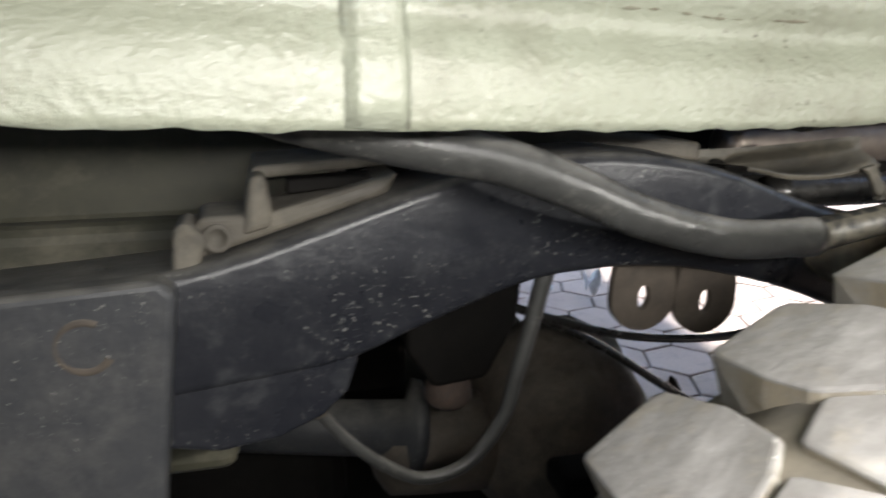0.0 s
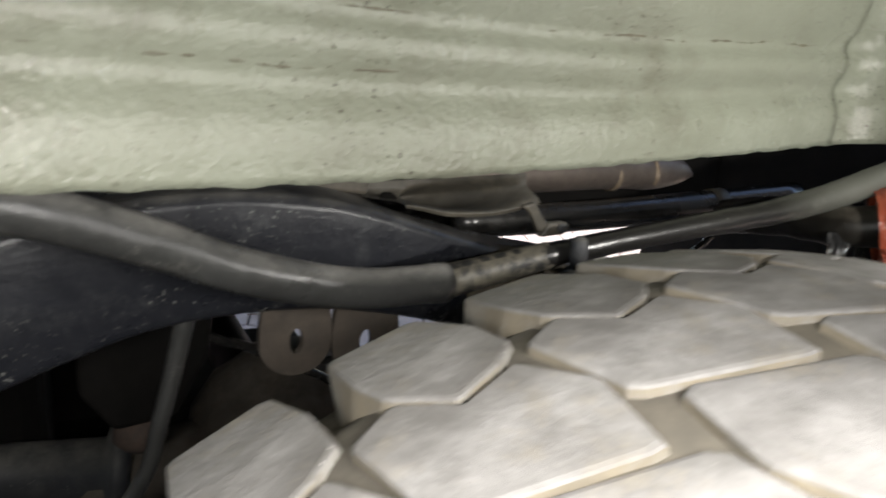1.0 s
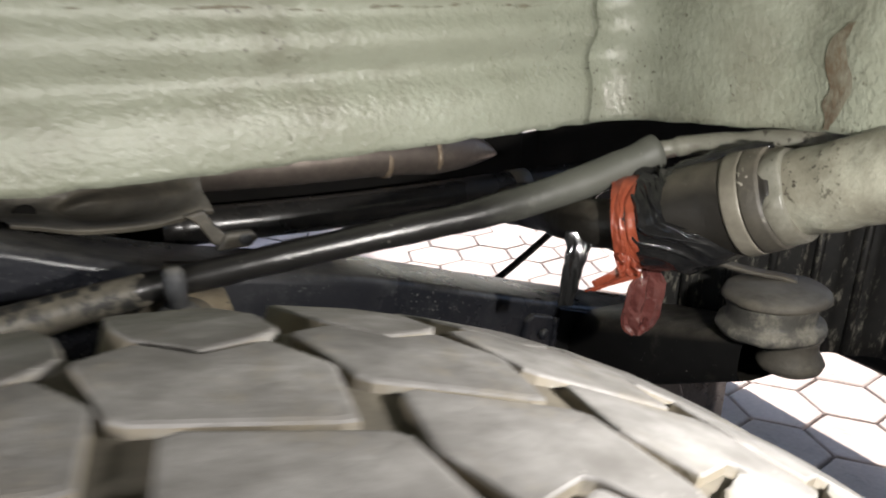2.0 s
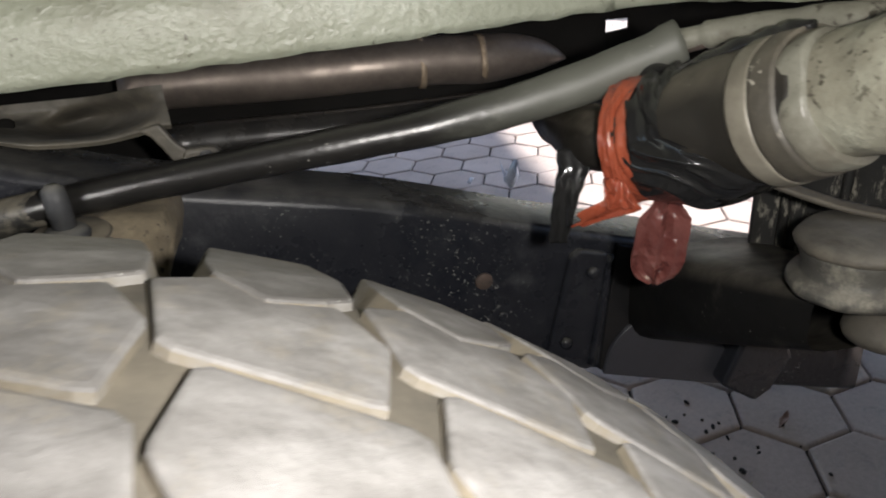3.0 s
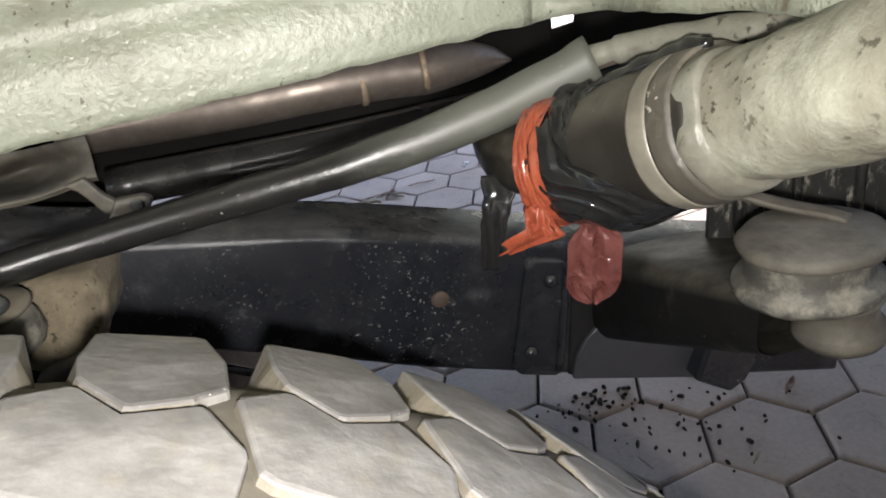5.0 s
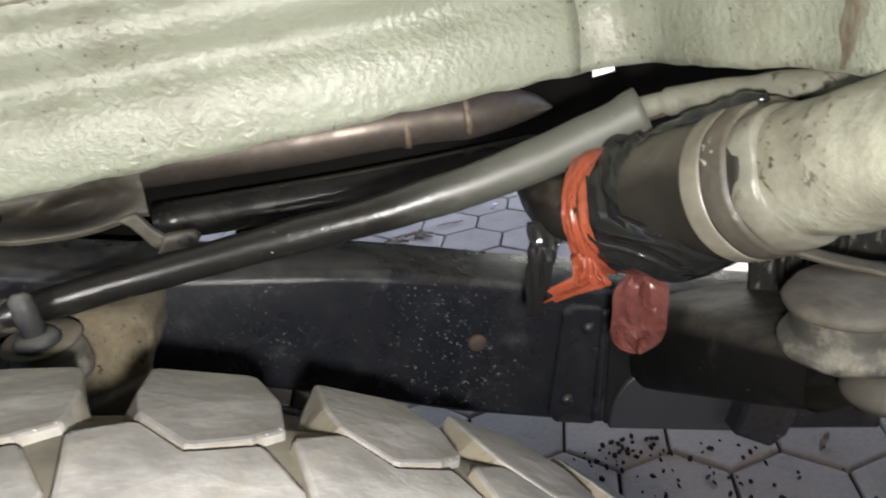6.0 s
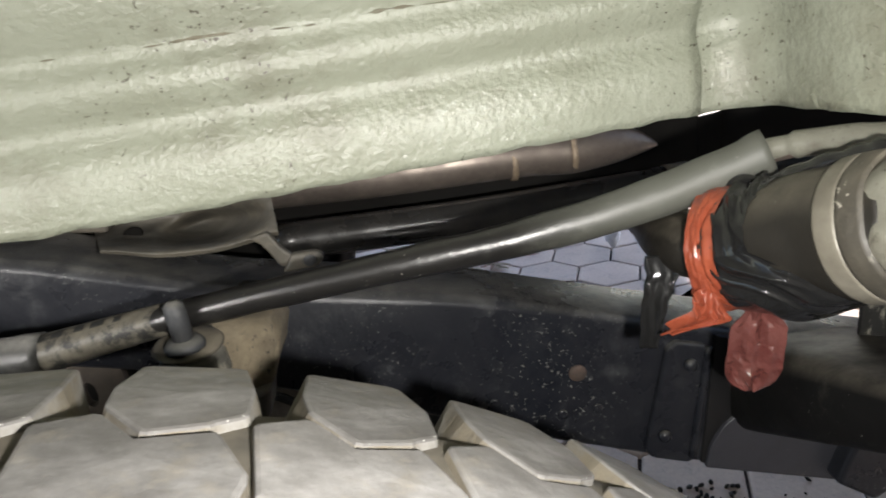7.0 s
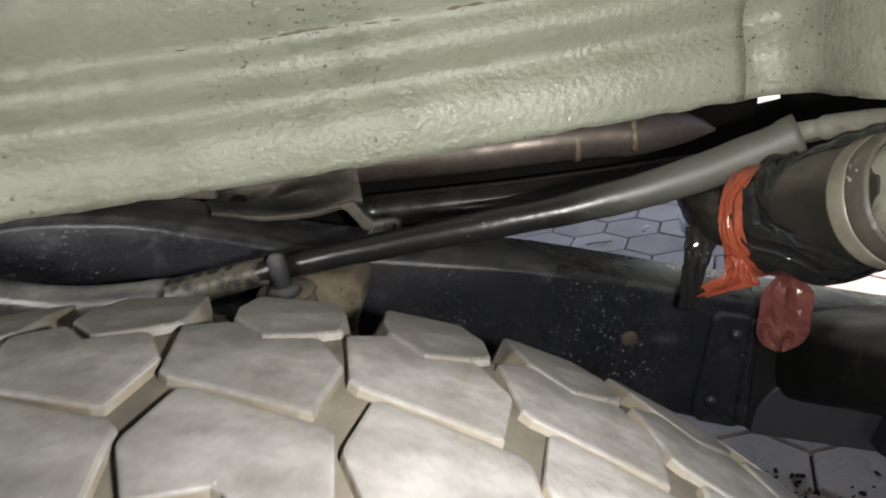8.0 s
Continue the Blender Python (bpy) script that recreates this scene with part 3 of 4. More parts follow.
# lower arched cover behind the plate
arc = [(p.x, p.z) for p in catmull([(0.1385, 0, 0.5905), (0.143, 0, 0.610), (0.157, 0, 0.6265), (0.180, 0, 0.629), (0.212, 0, 0.612), (0.232, 0, 0.593), (0.238, 0, 0.563)], 5)]
rail_part("arched_cover", slab(arc, RY0 - 0.0045, RY0 + 0.002), M_SLATE, "slate grey arched cover plate", smooth=False, bevel=0.0012)
for hx, hz in ((0.056, 0.674), (0.068, 0.646), (0.001, 0.660), (0.045, 0.645)):
    rail_part("rail_hole_plug", lathe([(0.006 if hz > 0.67 else 0.0035, 0), (0.0055 if hz > 0.67 else 0.003, 0.0012), (0.001, 0.0006)], (hx, RY0 - 0.0002, hz), (0, -1, 0), 14),
              M_RUST if hz > 0.67 else M_RAIL, "rusty plug" if hz > 0.67 else "")


def twin_tab():
    """A plate with two rounded lobes, each with an oblong hole."""
    bm = bmesh.new()
    y0, y1 = -0.026, -0.020
    for cx, cz in ((-0.281, 0.718), (-0.2365, 0.712)):
        n = 28
        front, back = [], []
        for yy, store in ((y0, front), (y1, back)):
            for i in range(n):
                a = 2 * math.pi * i / n
                s, c = math.sin(a), math.cos(a)
                ox, oz = cx + 0.0222 * c, cz + (0.021 * s if s < 0 else 0.034 * min(1, s * 1.6))
                ix, iz = cx + 0.0042 * c, cz + 0.0008 + 0.0082 * s
                store.append((bm.verts.new((ox, yy, oz)), bm.verts.new((ix, yy, iz))))
        for i in range(n):
            j = (i + 1) % n
            bm.faces.new((front[i][0], front[j][0], front[j][1], front[i][1]))
            bm.faces.new((back[i][0], back[i][1], back[j][1], back[j][0]))
            bm.faces.new((front[i][0], back[i][0], back[j][0], front[j][0]))
            bm.faces.new((front[i][1], front[j][1], back[j][1], back[i][1]))
    return bm


rail_part("twin_lug", twin_tab(), M_AXLE, "dusty plate with two oblong holes", smooth=False)

# ---- rail brackets ----
brk = thing("pipe_bracket", "dusty pressed-steel bracket on top of the rail", "bracket", at=(-0.15, 0.02, 0.79))


def child(name, bm, mat, parent, label="", smooth=True, bevel=0.0):
    ob = part(name, bm, mat, parent, label, smooth, bevel)
    ob.matrix_parent_inverse = Matrix.Translation(parent.location).inverted()
    return ob


SAD = [(p.x, p.z) for p in catmull([(-0.232, 0, 0.8005), (-0.20, 0, 0.7945), (-0.178, 0, 0.7895), (-0.15, 0, 0.7885), (-0.132, 0, 0.7905), (-0.116, 0, 0.7935)], 8)]


def saddle(u, v):
    """A pressed shelf with a rolled front lip, a dished cup and a back rising to one side."""
    x = -0.210 + 0.099 * u
    z0 = float(np.interp(x, [p[0] for p in SAD], [p[1] for p in SAD]))
    z = z0 + (0.8165 + 0.001 * u - z0) * v
    lip = 0.006 * (1 - smoothstep(0, 0.10, v))
    rise = smoothstep(-0.150, -0.116, x)
    back = 1 + 0.16 * smoothstep(0.02, 0.85, v) * (1 - 0.75 * rise) + lip
    e = ((x + 0.146) / 0.026) ** 2 + ((z - 0.8035 - 0.10 * (x + 0.146)) / 0.0075) ** 2
    back += 0.085 * math.exp(-e ** 2.0)
    dent = 0.0010 * noise.noise(Vector((x * 40, 2, z * 40)))
    return Vector((-0.03 + (x + 0.03) * back, -0.42 + 0.399 * back + dent, 0.915 + (z - 0.915) * back))


child("saddle_plate", sheet(saddle, 112, 60), M_SADDLE, brk, "pressed plate with a dished cup")
# near-black disc laid on the plate for the shade in its hole
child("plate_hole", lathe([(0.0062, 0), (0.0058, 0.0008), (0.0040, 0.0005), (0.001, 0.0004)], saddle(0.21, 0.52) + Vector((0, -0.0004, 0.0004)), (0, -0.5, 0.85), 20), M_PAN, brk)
child("saddle_top", slab([(-0.165, 0.817), (-0.118, 0.822), (-0.116, 0.830), (-0.165, 0.826)], -0.008, 0.06), M_SADDLE, brk, smooth=False, bevel=0.003)
child("bracket_leg", slab([(-0.128, 0.7945), (-0.1165, 0.797), (-0.1105, 0.787), (-0.1035, 0.780), (-0.106, 0.774), (-0.113, 0.776), (-0.1175, 0.784), (-0.122, 0.7905)], -0.024, -0.019), M_SADDLE, brk, smooth=False, bevel=0.0015)
child("foot_tab", slab([(-0.112, 0.7725), (-0.092, 0.7735), (-0.087, 0.7785), (-0.091, 0.7825), (-0.106, 0.7825)], -0.026, -0.018), M_SADDLE, brk, smooth=False, bevel=0.002)
child("foot_eye", lathe([(0.0035, 0), (0.0035, 0.0012), (0.001, 0.0012)], (-0.0955, -0.026, 0.7785), (0, -1, 0), 14), M_DUSTY, brk)
child("rear_strip", slab([(-0.405, 0.817), (-0.22, 0.796), (-0.22, 0.809), (-0.404, 0.833)], 0.020, 0.06), M_BRACKET, brk, "pale dusty strip behind the rail", smooth=False, bevel=0.003)
child("clay_block", slab([(-0.172, 0.822), (-0.108, 0.820), (-0.104, 0.838), (-0.168, 0.842)], 0.012, 0.04), M_CLAY, brk, "block of yellow clay", smooth=False, bevel=0.006)

stay = thing("cross_bracket", "dusty folded steel bracket with a bolt hole", "bracket", at=(-0.50, -0.02, 0.78))
child("base_strip", along_rail(slab([(-0.550, 0.766), (-0.445, 0.795), (-0.439, 0.806), (-0.508, 0.789), (-0.542, 0.789)], 0.005, 0.05)), M_STAY, stay, smooth=False, bevel=0.004)
child("upright", along_rail(slab([(-0.522, 0.778), (-0.505, 0.782), (-0.508, 0.809), (-0.516, 0.809)], 0.003, 0.05)), M_STAY, stay, smooth=False, bevel=0.004)
child("top_plate", along_rail(slab([(-0.516, 0.804), (-0.444, 0.808), (-0.444, 0.814), (-0.515, 0.811)], 0.02, 0.08)), M_STAY, stay, smooth=False, bevel=0.003)
child("hole_rim", lathe([(0.0072, 0), (0.0072, 0.003), (0.0047, 0.003), (0.0040, 0.0005)], (-0.533, -0.0525, 0.779), (0, -1, 0.1), 20), M_STAY, stay)
child("corner_lug", along_rail(slab([(-0.555, 0.762), (-0.542, 0.766), (-0.537, 0.780), (-0.547, 0.790), (-0.553, 0.786)], -0.004, 0.025)), M_STAY, stay, smooth=False, bevel=0.003)
# solid near-black piece painted as the shade inside the slot
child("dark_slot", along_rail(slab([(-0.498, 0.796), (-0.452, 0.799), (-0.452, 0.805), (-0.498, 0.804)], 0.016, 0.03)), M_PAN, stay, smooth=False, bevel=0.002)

post = thing("body_bolt_bracket", "mud-coated rail outrigger with an upright bolt and washer", "bracket", at=(-0.13, -0.07, 0.76))
child("outrigger", lumpy(slab([(-0.170, 0.762), (-0.142, 0.766), (-0.116, 0.764), (-0.112, 0.752), (-0.117, 0.735), (-0.124, 0.722), (-0.134, 0.714), (-0.148, 0.721), (-0.168, 0.735)], -0.075, RY0), 4, 0.0025, 70), M_CLAY, post, "yellow clay on a steel outrigger")
child("lower_lip", slab([(-0.152, 0.722), (-0.118, 0.732), (-0.121, 0.716), (-0.134, 0.708), (-0.15, 0.711)], -0.085, -0.06), M_BRACKET, post, smooth=False, bevel=0.003)
child("rubber_pad", lathe([(0.015, 0), (0.0165, 0.004), (0.0155, 0.012), (0.013, 0.018)], (-0.1455, -0.103, 0.7525), (0, 0, 1), 28), M_RUBBER, post)
child("washer", lathe([(0.0155, 0), (0.0165, 0.0010), (0.0155, 0.0022), (0.008, 0.0022)], (-0.1455, -0.105, 0.7715), (0.05, -0.1, 1), 28), M_BRACKET, post)
child("bolt_collar", lathe([(0.0092, 0), (0.0095, 0.0018), (0.0085, 0.0035), (0.0068, 0.005)], (-0.1450, -0.1105, 0.7735), (0, 0, 1), 22), M_DUSTY, post)
child("bolt", lathe([(0.0048, 0), (0.0050, 0.013), (0.0046, 0.018), (0.0025, 0.020)], (-0.1450, -0.1105, 0.777), (-0.05, 0, 1), 18), M_DUSTY, post)

# ---- vent tube over the rail ----
vent = thing("breather_tube", "dusty rubber breather hose joined to a gloss black tube", "hose", at=(-0.2, -0.105, 0.79))
thick = catmull([(-0.56, -0.125, 0.868), (-0.501, -0.118, 0.845), (-0.449, -0.113, 0.831), (-0.409, -0.109, 0.822), (-0.369, -0.105, 0.807), (-0.327, -0.101, 0.789), (-0.273, -0.095, 0.774), (-0.218, -0.090, 0.7705)], 12)
child("rubber_hose", tube(thick, lambda s, a: 0.0113 - 0.0008 * s + (0.0006 if s > 0.975 else 0), 28), M_HOSE, vent, "thick dusty rubber hose")
slv = catmull([(-0.222, -0.0905, 0.7705), (-0.195, -0.092, 0.7755), (-0.155, -0.0955, 0.7830)], 8)
sleeve = child("sticker_sleeve", tube(slv, lambda s, a: 0.0098 - 0.002 * s, 28), M_STICKER, vent, "worn silver sticker with unreadable dark print")
for i, (s0, w) in enumerate(((0.18, 0.004), (0.34, 0.006), (0.50, 0.005), (0.64, 0.007), (0.80, 0.004))):
    for a0 in (0.35, -0.75):
        def bar(u, v, s0=s0, w=w, a0=a0):
            k = min(int(s0 * (len(slv) - 1)), len(slv) - 2)
            p, t, n, b = frames_along(slv)[k]
            a = a0 + 0.45 * (v - 0.5) - math.pi / 2
            r = 0.0101 - 0.002 * s0
            return p + t * (w * (u - 0.5)) + (n * math.cos(a + math.pi / 2) + b * math.sin(a + math.pi / 2)) * r
        part("print_bar", sheet(bar, 2, 6), M_PRINT, sleeve)
pipe_path = catmull([(-0.167, -0.0945, 0.7812), (-0.135, -0.0985, 0.7864), (-0.056, -0.1035, 0.7962), (0.0, -0.107, 0.8025), (0.05, -0.110, 0.8105), (0.09, -0.115, 0.8215), (0.119, -0.122, 0.833)], 10)
child("long_tube", tube(pipe_path, lambda s, a: 0.0072 + 0.0025 * smoothstep(0.15, 0.9, s) + (0.0006 if s > 0.965 else 0), 28, wobble=0.0006), M_GRADED, vent, "gloss black tube under dust at its far end")

# ---- fuel filler ----
filler = thing("fuel_filler", "pale painted filler pipe with clamped rubber hose", "filler pipe", at=(0.13, -0.18, 0.82))
AX = catmull([(0.112, 0.015, 0.768), (0.095, -0.050, 0.784), (0.089, -0.106, 0.790), (0.104, -0.132, 0.796), (0.121, -0.160, 0.8075), (0.131, -0.182, 0.817), (0.137, -0.200, 0.8255), (0.146, -0.241, 0.844), (0.165, -0.33, 0.890), (0.17, -0.37, 0.912)], 12)


def ax(a, b):
    """The stretch of the filler's centre line between two nodes."""
    return AX[int(a * 12):int(b * 12) + 1]


child("filler_hose", tube(ax(0, 6.0), lambda s, a: 0.0150 + 0.0113 * smoothstep(0.443, 0.472, s) - 0.0022 * smoothstep(0.94, 1.0, s), 44, wobble=0.0012), M_HOSE_DARK, filler, "dusty black filler hose")
child("hose_band", tube(finer(ax(4.75, 5.2), 2), lambda s, a: 0.0277 - 0.0004 * abs(2 * s - 1) ** 6, 48, wobble=0.0005), M_CLAMP, filler, "worn steel hose band")
child("hose_cuff", tube(ax(5.2, 5.84), lambda s, a: 0.0271 + 0.0004 * math.sin(s * math.pi) - 0.0008 * s, 44, wobble=0.0012), M_CUFF, filler, "dusty hose end with white specks")
child("pipe_bead", tube(finer(ax(5.8, 6.2), 3), lambda s, a: 0.0232 + 0.0014 * math.sin(s * math.pi) ** 0.7, 64, wobble=0.0040), M_PIPE_GREY, filler)
child("filler_pipe", tube(finer(ax(6.0, 9), 2), 0.0216, 56, wobble=0.0020), M_PIPE_PALE, filler, "pale green painted filler pipe")
thin = catmull([(0.113, -0.119, 0.832), (0.1275, -0.132, 0.8375), (0.137, -0.147, 0.8412), (0.148, -0.168, 0.8455), (0.158, -0.192, 0.8495), (0.176, -0.225, 0.862)], 10)
child("breather_pipe", tube(thin, lambda s, a: 0.0046 if s < 0.17 else 0.0060, 24, wobble=0.0012), M_PIPE_GREY, filler, "thin grey weathered breather pipe")
child("rust_patch", tube(catmull([(0.119, -0.1225, 0.8335), (0.126, -0.129, 0.8365)], 4), lambda s, a: 0.0052 if a < math.pi else 0.0048, 16), M_RUST, filler)
tape = [p + n * 0.0262 + Vector((-0.001, 0, 0)) for p, t, n, b in frames_along(AX)[36:72]]
child("tar_tape", tube(tape, lambda s, a: 0.0042 * (1 - 0.45 * s) * (1 + 0.35 * math.sin(23 * s) * math.sin(9 * s)), 18, wobble=0.003), M_BLACKBAG, filler, "gob of shiny black tape")

# ---- plastic wrapping ----
wrap = thing("plastic_wrapping", "black, orange and dark pink plastic bags tied round the hose", "plastic bag", at=(0.10, -0.13, 0.79))


def film(radius, folds, depth, slant, seed, sag=0.0):
    """A film wound round the hose; its folds run round it, leaning by slant."""
    def r(s, a):
        w = noise.noise(Vector((math.cos(a) * 1.5, math.sin(a) * 1.5 + s * 2, seed)))
        f = math.sin(2 * math.pi * folds * s + slant * (a - math.pi) + 2.4 * w)
        return (radius + depth * (0.5 + 0.5 * f) ** 1.5 * math.sin(math.pi * (0.06 + 0.88 * s))
                + 0.0010 * noise.noise(Vector((math.cos(a) * 5, math.sin(a) * 5 + s * 7, seed + 7))) + sag * max(0, -math.cos(a)) ** 2 * math.sin(math.pi * s))
    return r


FRAMES = frames_along(finer(AX, 3))


def black_skin(u, v):
    """A loose bag whose folds slant down along the hose and whose lower rim hangs."""
    a = 2 * math.pi * v
    hang = max(0.0, -math.cos(a))
    last = 3.66 + 1.05 * hang ** 0.9 + 0.08 * math.sin(3 * a + 1)
    k = (3.08 + (last - 3.08) * u) * 36
    i = min(int(k), len(FRAMES) - 2)
    p, t, n, b = FRAMES[i]
    p = p + (FRAMES[i + 1][0] - p) * (k - i)
    d = n * math.cos(a) + b * math.sin(a)
    w = noise.noise(Vector((math.cos(a) * 1.3, math.sin(a) * 1.3, u * 1.5 + 4)))
    f = 1 - abs(math.sin(3 * a - 5.0 * u + 2.2 * w))
    g = 1 - abs(math.sin(7 * a - 11.0 * u + 3.5 * w + 1))
    patch = smoothstep(-0.1, 0.35, noise.noise(Vector((math.cos(a) * 2.2 + 5, math.sin(a) * 2.2, u * 2.0))))
    env = math.sin(math.pi * (0.05 + 0.90 * u)) ** 0.7
    r = 0.0263 + env * (0.0024 * f ** 1.6 + 0.0016 * patch * g ** 2.2) + 0.0045 * hang ** 2 * math.sin(math.pi * min(0.12 + u * 0.86, 1)) + 0.0005 * noise.noise(Vector((math.cos(a) * 4, math.sin(a) * 4, u * 5)))
    return p + d * r


child("black_bag", sheet(black_skin, 70, 260), M_BLACKBAG, wrap, "crumpled glossy black bag")
child("orange_bag", tube(finer(ax(2.66, 3.22), 8), film(0.0268, 1.15, 0.0012, 0.5, 5.0), 96, caps=False), M_ORANGE, wrap, "tightly wound orange bag")


def tail(points, width, seed, ripple=0.003):
    path = frames_along(catmull(points, 8))

    def fn(u, v):
        k = min(int(u * (len(path) - 1)), len(path) - 2)
        p = path[k][0] + (path[k + 1][0] - path[k][0]) * (u * (len(path) - 1) - k)
        side = Vector((0.88, -0.45, 0.1)).normalized()
        w = width(u)
        q = p + side * (v - 0.5) * w
        q += Vector((0.45, 0.88, 0)) * ripple * (0.7 * math.sin(v * 6.5 + u * 3 + seed) + 0.4 * math.sin(v * 14 - u * 5 + seed) + 1.2 * noise.noise(Vector((u * 3, v * 3, seed))))
        q += side * 0.0012 * noise.noise(Vector((u * 7, 3, seed)))
        return q
    return sheet(fn, 34, 22, 0.0008)


child("orange_tail", tail([(0.0850, -0.1420, 0.7880), (0.0840, -0.1460, 0.7805), (0.0825, -0.1465, 0.7740), (0.0790, -0.1430, 0.7680), (0.0745, -0.1370, 0.7630), (0.0700, -0.1330, 0.7595)],
                          lambda u: 0.0085 + 0.017 * math.exp(-(((u - 0.55) / 0.16) ** 2)) - 0.003 * smoothstep(0.75, 1, u), 1.0, 0.0017), M_ORANGE, wrap, "loose tail of the orange bag")
child("orange_knot", tail([(0.0806, -0.1448, 0.7843), (0.0816, -0.1476, 0.7787), (0.0844, -0.1495, 0.7720)], lambda u: 0.008 + 0.003 * u, 2.3, 0.0028), M_ORANGE, wrap, "crumpled knot of the orange bag")
child("black_tail", tail([(0.0764, -0.1120, 0.7884), (0.0730, -0.1159, 0.7747), (0.0695, -0.1169, 0.7590), (0.0676, -0.1169, 0.7443)],
                         lambda u: 0.015 * (1 - 0.5 * u) + 0.001, 3.0, 0.0005), M_BLACKBAG, wrap, "loose tail of the black bag")


def pink(u, v):
    """A hanging rounded flap with upright creases."""
    w = 0.011 + 0.013 * smoothstep(0.05, 0.3, u)
    if u > 0.7:
        w *= math.sqrt(max(0.04, 1 - ((u - 0.7) / 0.305) ** 2))
    side = Vector((0.95, -0.30, 0.0))
    q = Vector((0.1105 - 0.002 * u, -0.139 + 0.004 * u, 0.771 - 0.046 * u)) + side * ((v - 0.5) * w)
    crease = 0.0016 * math.sin(v * 13 + 2.5 * noise.noise(Vector((u * 3, v * 2, 1)))) + 0.0022 * noise.noise(Vector((v * 5, u * 5, 8)))
    crease += 0.0045 * abs(noise.noise(Vector((v * 4 + u, u * 3.5, 3)))) + 0.0018 * abs(noise.noise(Vector((v * 9, u * 8 - v * 3, 6))))
    crease *= 1 - 0.6 * abs(2 * v - 1) ** 3
    return q + Vector((0.30, 0.95, 0)) * crease


child("pink_flap", sheet(pink, 15, 9, 0.0007), M_RED, wrap, "dark pink plastic flap", smooth=False)

# ---- exhaust ----
exhaust = thing("exhaust_pipe", "brown heat-stained steel exhaust pipe with welded joints", "exhaust pipe", at=(0, 0.085, 0.795))
EX = catmull([(-0.155, 0.09, 0.797), (-0.056, 0.09, 0.795), (0.04, 0.09, 0.796), (0.082, 0.09, 0.794)], 10)
ex_pipe = child("pipe", tube(EX, 0.0165, 32), M_EXHAUST, exhaust)
child("cone", tube(catmull([(0.080, 0.09, 0.794), (0.105, 0.092, 0.7945), (0.128, 0.094, 0.793), (0.147, 0.096, 0.789)], 10), lambda s, a: 0.0166 * (1 - s ** 2.2 * 0.93), 32), M_EXHAUST, exhaust, "flattened tapering end")
for wx in (0.040, 0.082):
    part("weld", tube([Vector((wx - 0.002, 0.09, 0.795)), Vector((wx, 0.09, 0.795)), Vector((wx + 0.002, 0.09, 0.795))], 0.0172, 32, wobble=0.0016), M_WELD, ex_pipe, "rough weld seam")
under = thing("cross_tube", "gloss black cross tube below the exhaust", "tube", at=(0, 0.05, 0.76))
child("tube_clip", tube([Vector((0.142, 0.066, 0.7668)), Vector((0.150, 0.066, 0.767)), Vector((0.158, 0.066, 0.7674))], 0.0142, 24), M_BRACKET, under, "thin dusty clip")
child("tube_wall", tube(catmull([(-0.13, 0.066, 0.762), (-0.004, 0.066, 0.762), (0.12, 0.066, 0.766), (0.26, 0.066, 0.772)], 8), 0.013, 24), M_TUBE, under)

# ---- rear mount ----
mount = thing("body_mount", "weathered grey rubber body mount between two discs", "rubber mount", at=(0.208, -0.15, 0.70))
child("top_disc", roughen(lathe([(0.010, 0.004), (0.029, 0.0035), (0.0315, 0.002), (0.0325, 0.0), (0.032, -0.002), (0.029, -0.0035)][::-1], (0.207, -0.150, 0.7425), (-0.07, 0.05, 1), 48), 0.0009, 70), M_STAY, mount, "dusty steel top disc")
child("upper_cushion", roughen(lathe([(0.0275, 0.0215), (0.0280, 0.0175), (0.0272, 0.0150), (0.0270, 0.010), (0.0280, 0.0065), (0.0325, 0.0045), (0.0335, 0.0015), (0.031, -0.002), (0.022, -0.004)][::-1], (0.207, -0.150, 0.7195), (-0.07, 0.05, 1), 48), 0.0009, 70), M_RUBBER, mount, "wide flanged rubber cushion")
child("lower_cushion", roughen(lathe([(0.012, -0.003), (0.0195, -0.002), (0.021, 0.002), (0.0195, 0.005), (0.0165, 0.010), (0.0165, 0.016), (0.019, 0.020)], (0.2185, -0.160, 0.6960), (-0.07, 0.05, 1), 40), 0.0009, 70), M_STAY, mount, "smaller dusty lower cushion")


def arm_skin(u, v):
    a = 2 * math.pi * v
    w = 1 - u
    c = Vector((0.205 + 0.004 * u, -0.01 - 0.14 * u, 0.645 + 0.055 * u))
    rx, rz = 0.050 * w + 0.026 * u, 0.036 * w + 0.018 * u
    ca, sa = math.cos(a), math.sin(a)
    k = (abs(ca) ** 4 + abs(sa) ** 4) ** -0.25
    return c + Vector((rx * ca * k, 0, rz * sa * k))


child("arm_shell", sheet(arm_skin, 20, 40), M_ARM, mount, "dusty black tapering arm")
child("arm_lip", slab([(0.222, 0.574), (0.250, 0.556), (0.262, 0.564), (0.275, 0.590), (0.262, 0.62), (0.235, 0.61)], -0.03, RY0 + 0.004), M_RAIL, mount, smooth=False, bevel=0.003)
strap_ = thing("mount_strap", "thin dusty steel strap above the mount", "strap", at=(0.2, -0.12, 0.75))
strap_path = catmull([(0.176, -0.085, 0.758), (0.196, -0.110, 0.7535), (0.216, -0.135, 0.750), (0.226, -0.150, 0.748)], 8)
child("strap_bar", sheet(lambda u, v: strap_path[min(int(u * 24), 24)] + Vector((0.008 * (v - 0.5), 0.006 * (v - 0.5), 0.0008 * math.sin(9 * u))), 24, 6, 0.0025), M_BRACKET, strap_)
child("slotted_end", slab([(0.176, 0.745), (0.186, 0.744), (0.188, 0.762), (0.178, 0.764)], -0.085, -0.080), M_BRACKET, strap_, smooth=False, bevel=0.001)
flap = thing("mud_flap", "black ribbed flap with dried mud runs", "mud flap", at=(0.28, -0.1, 0.75))
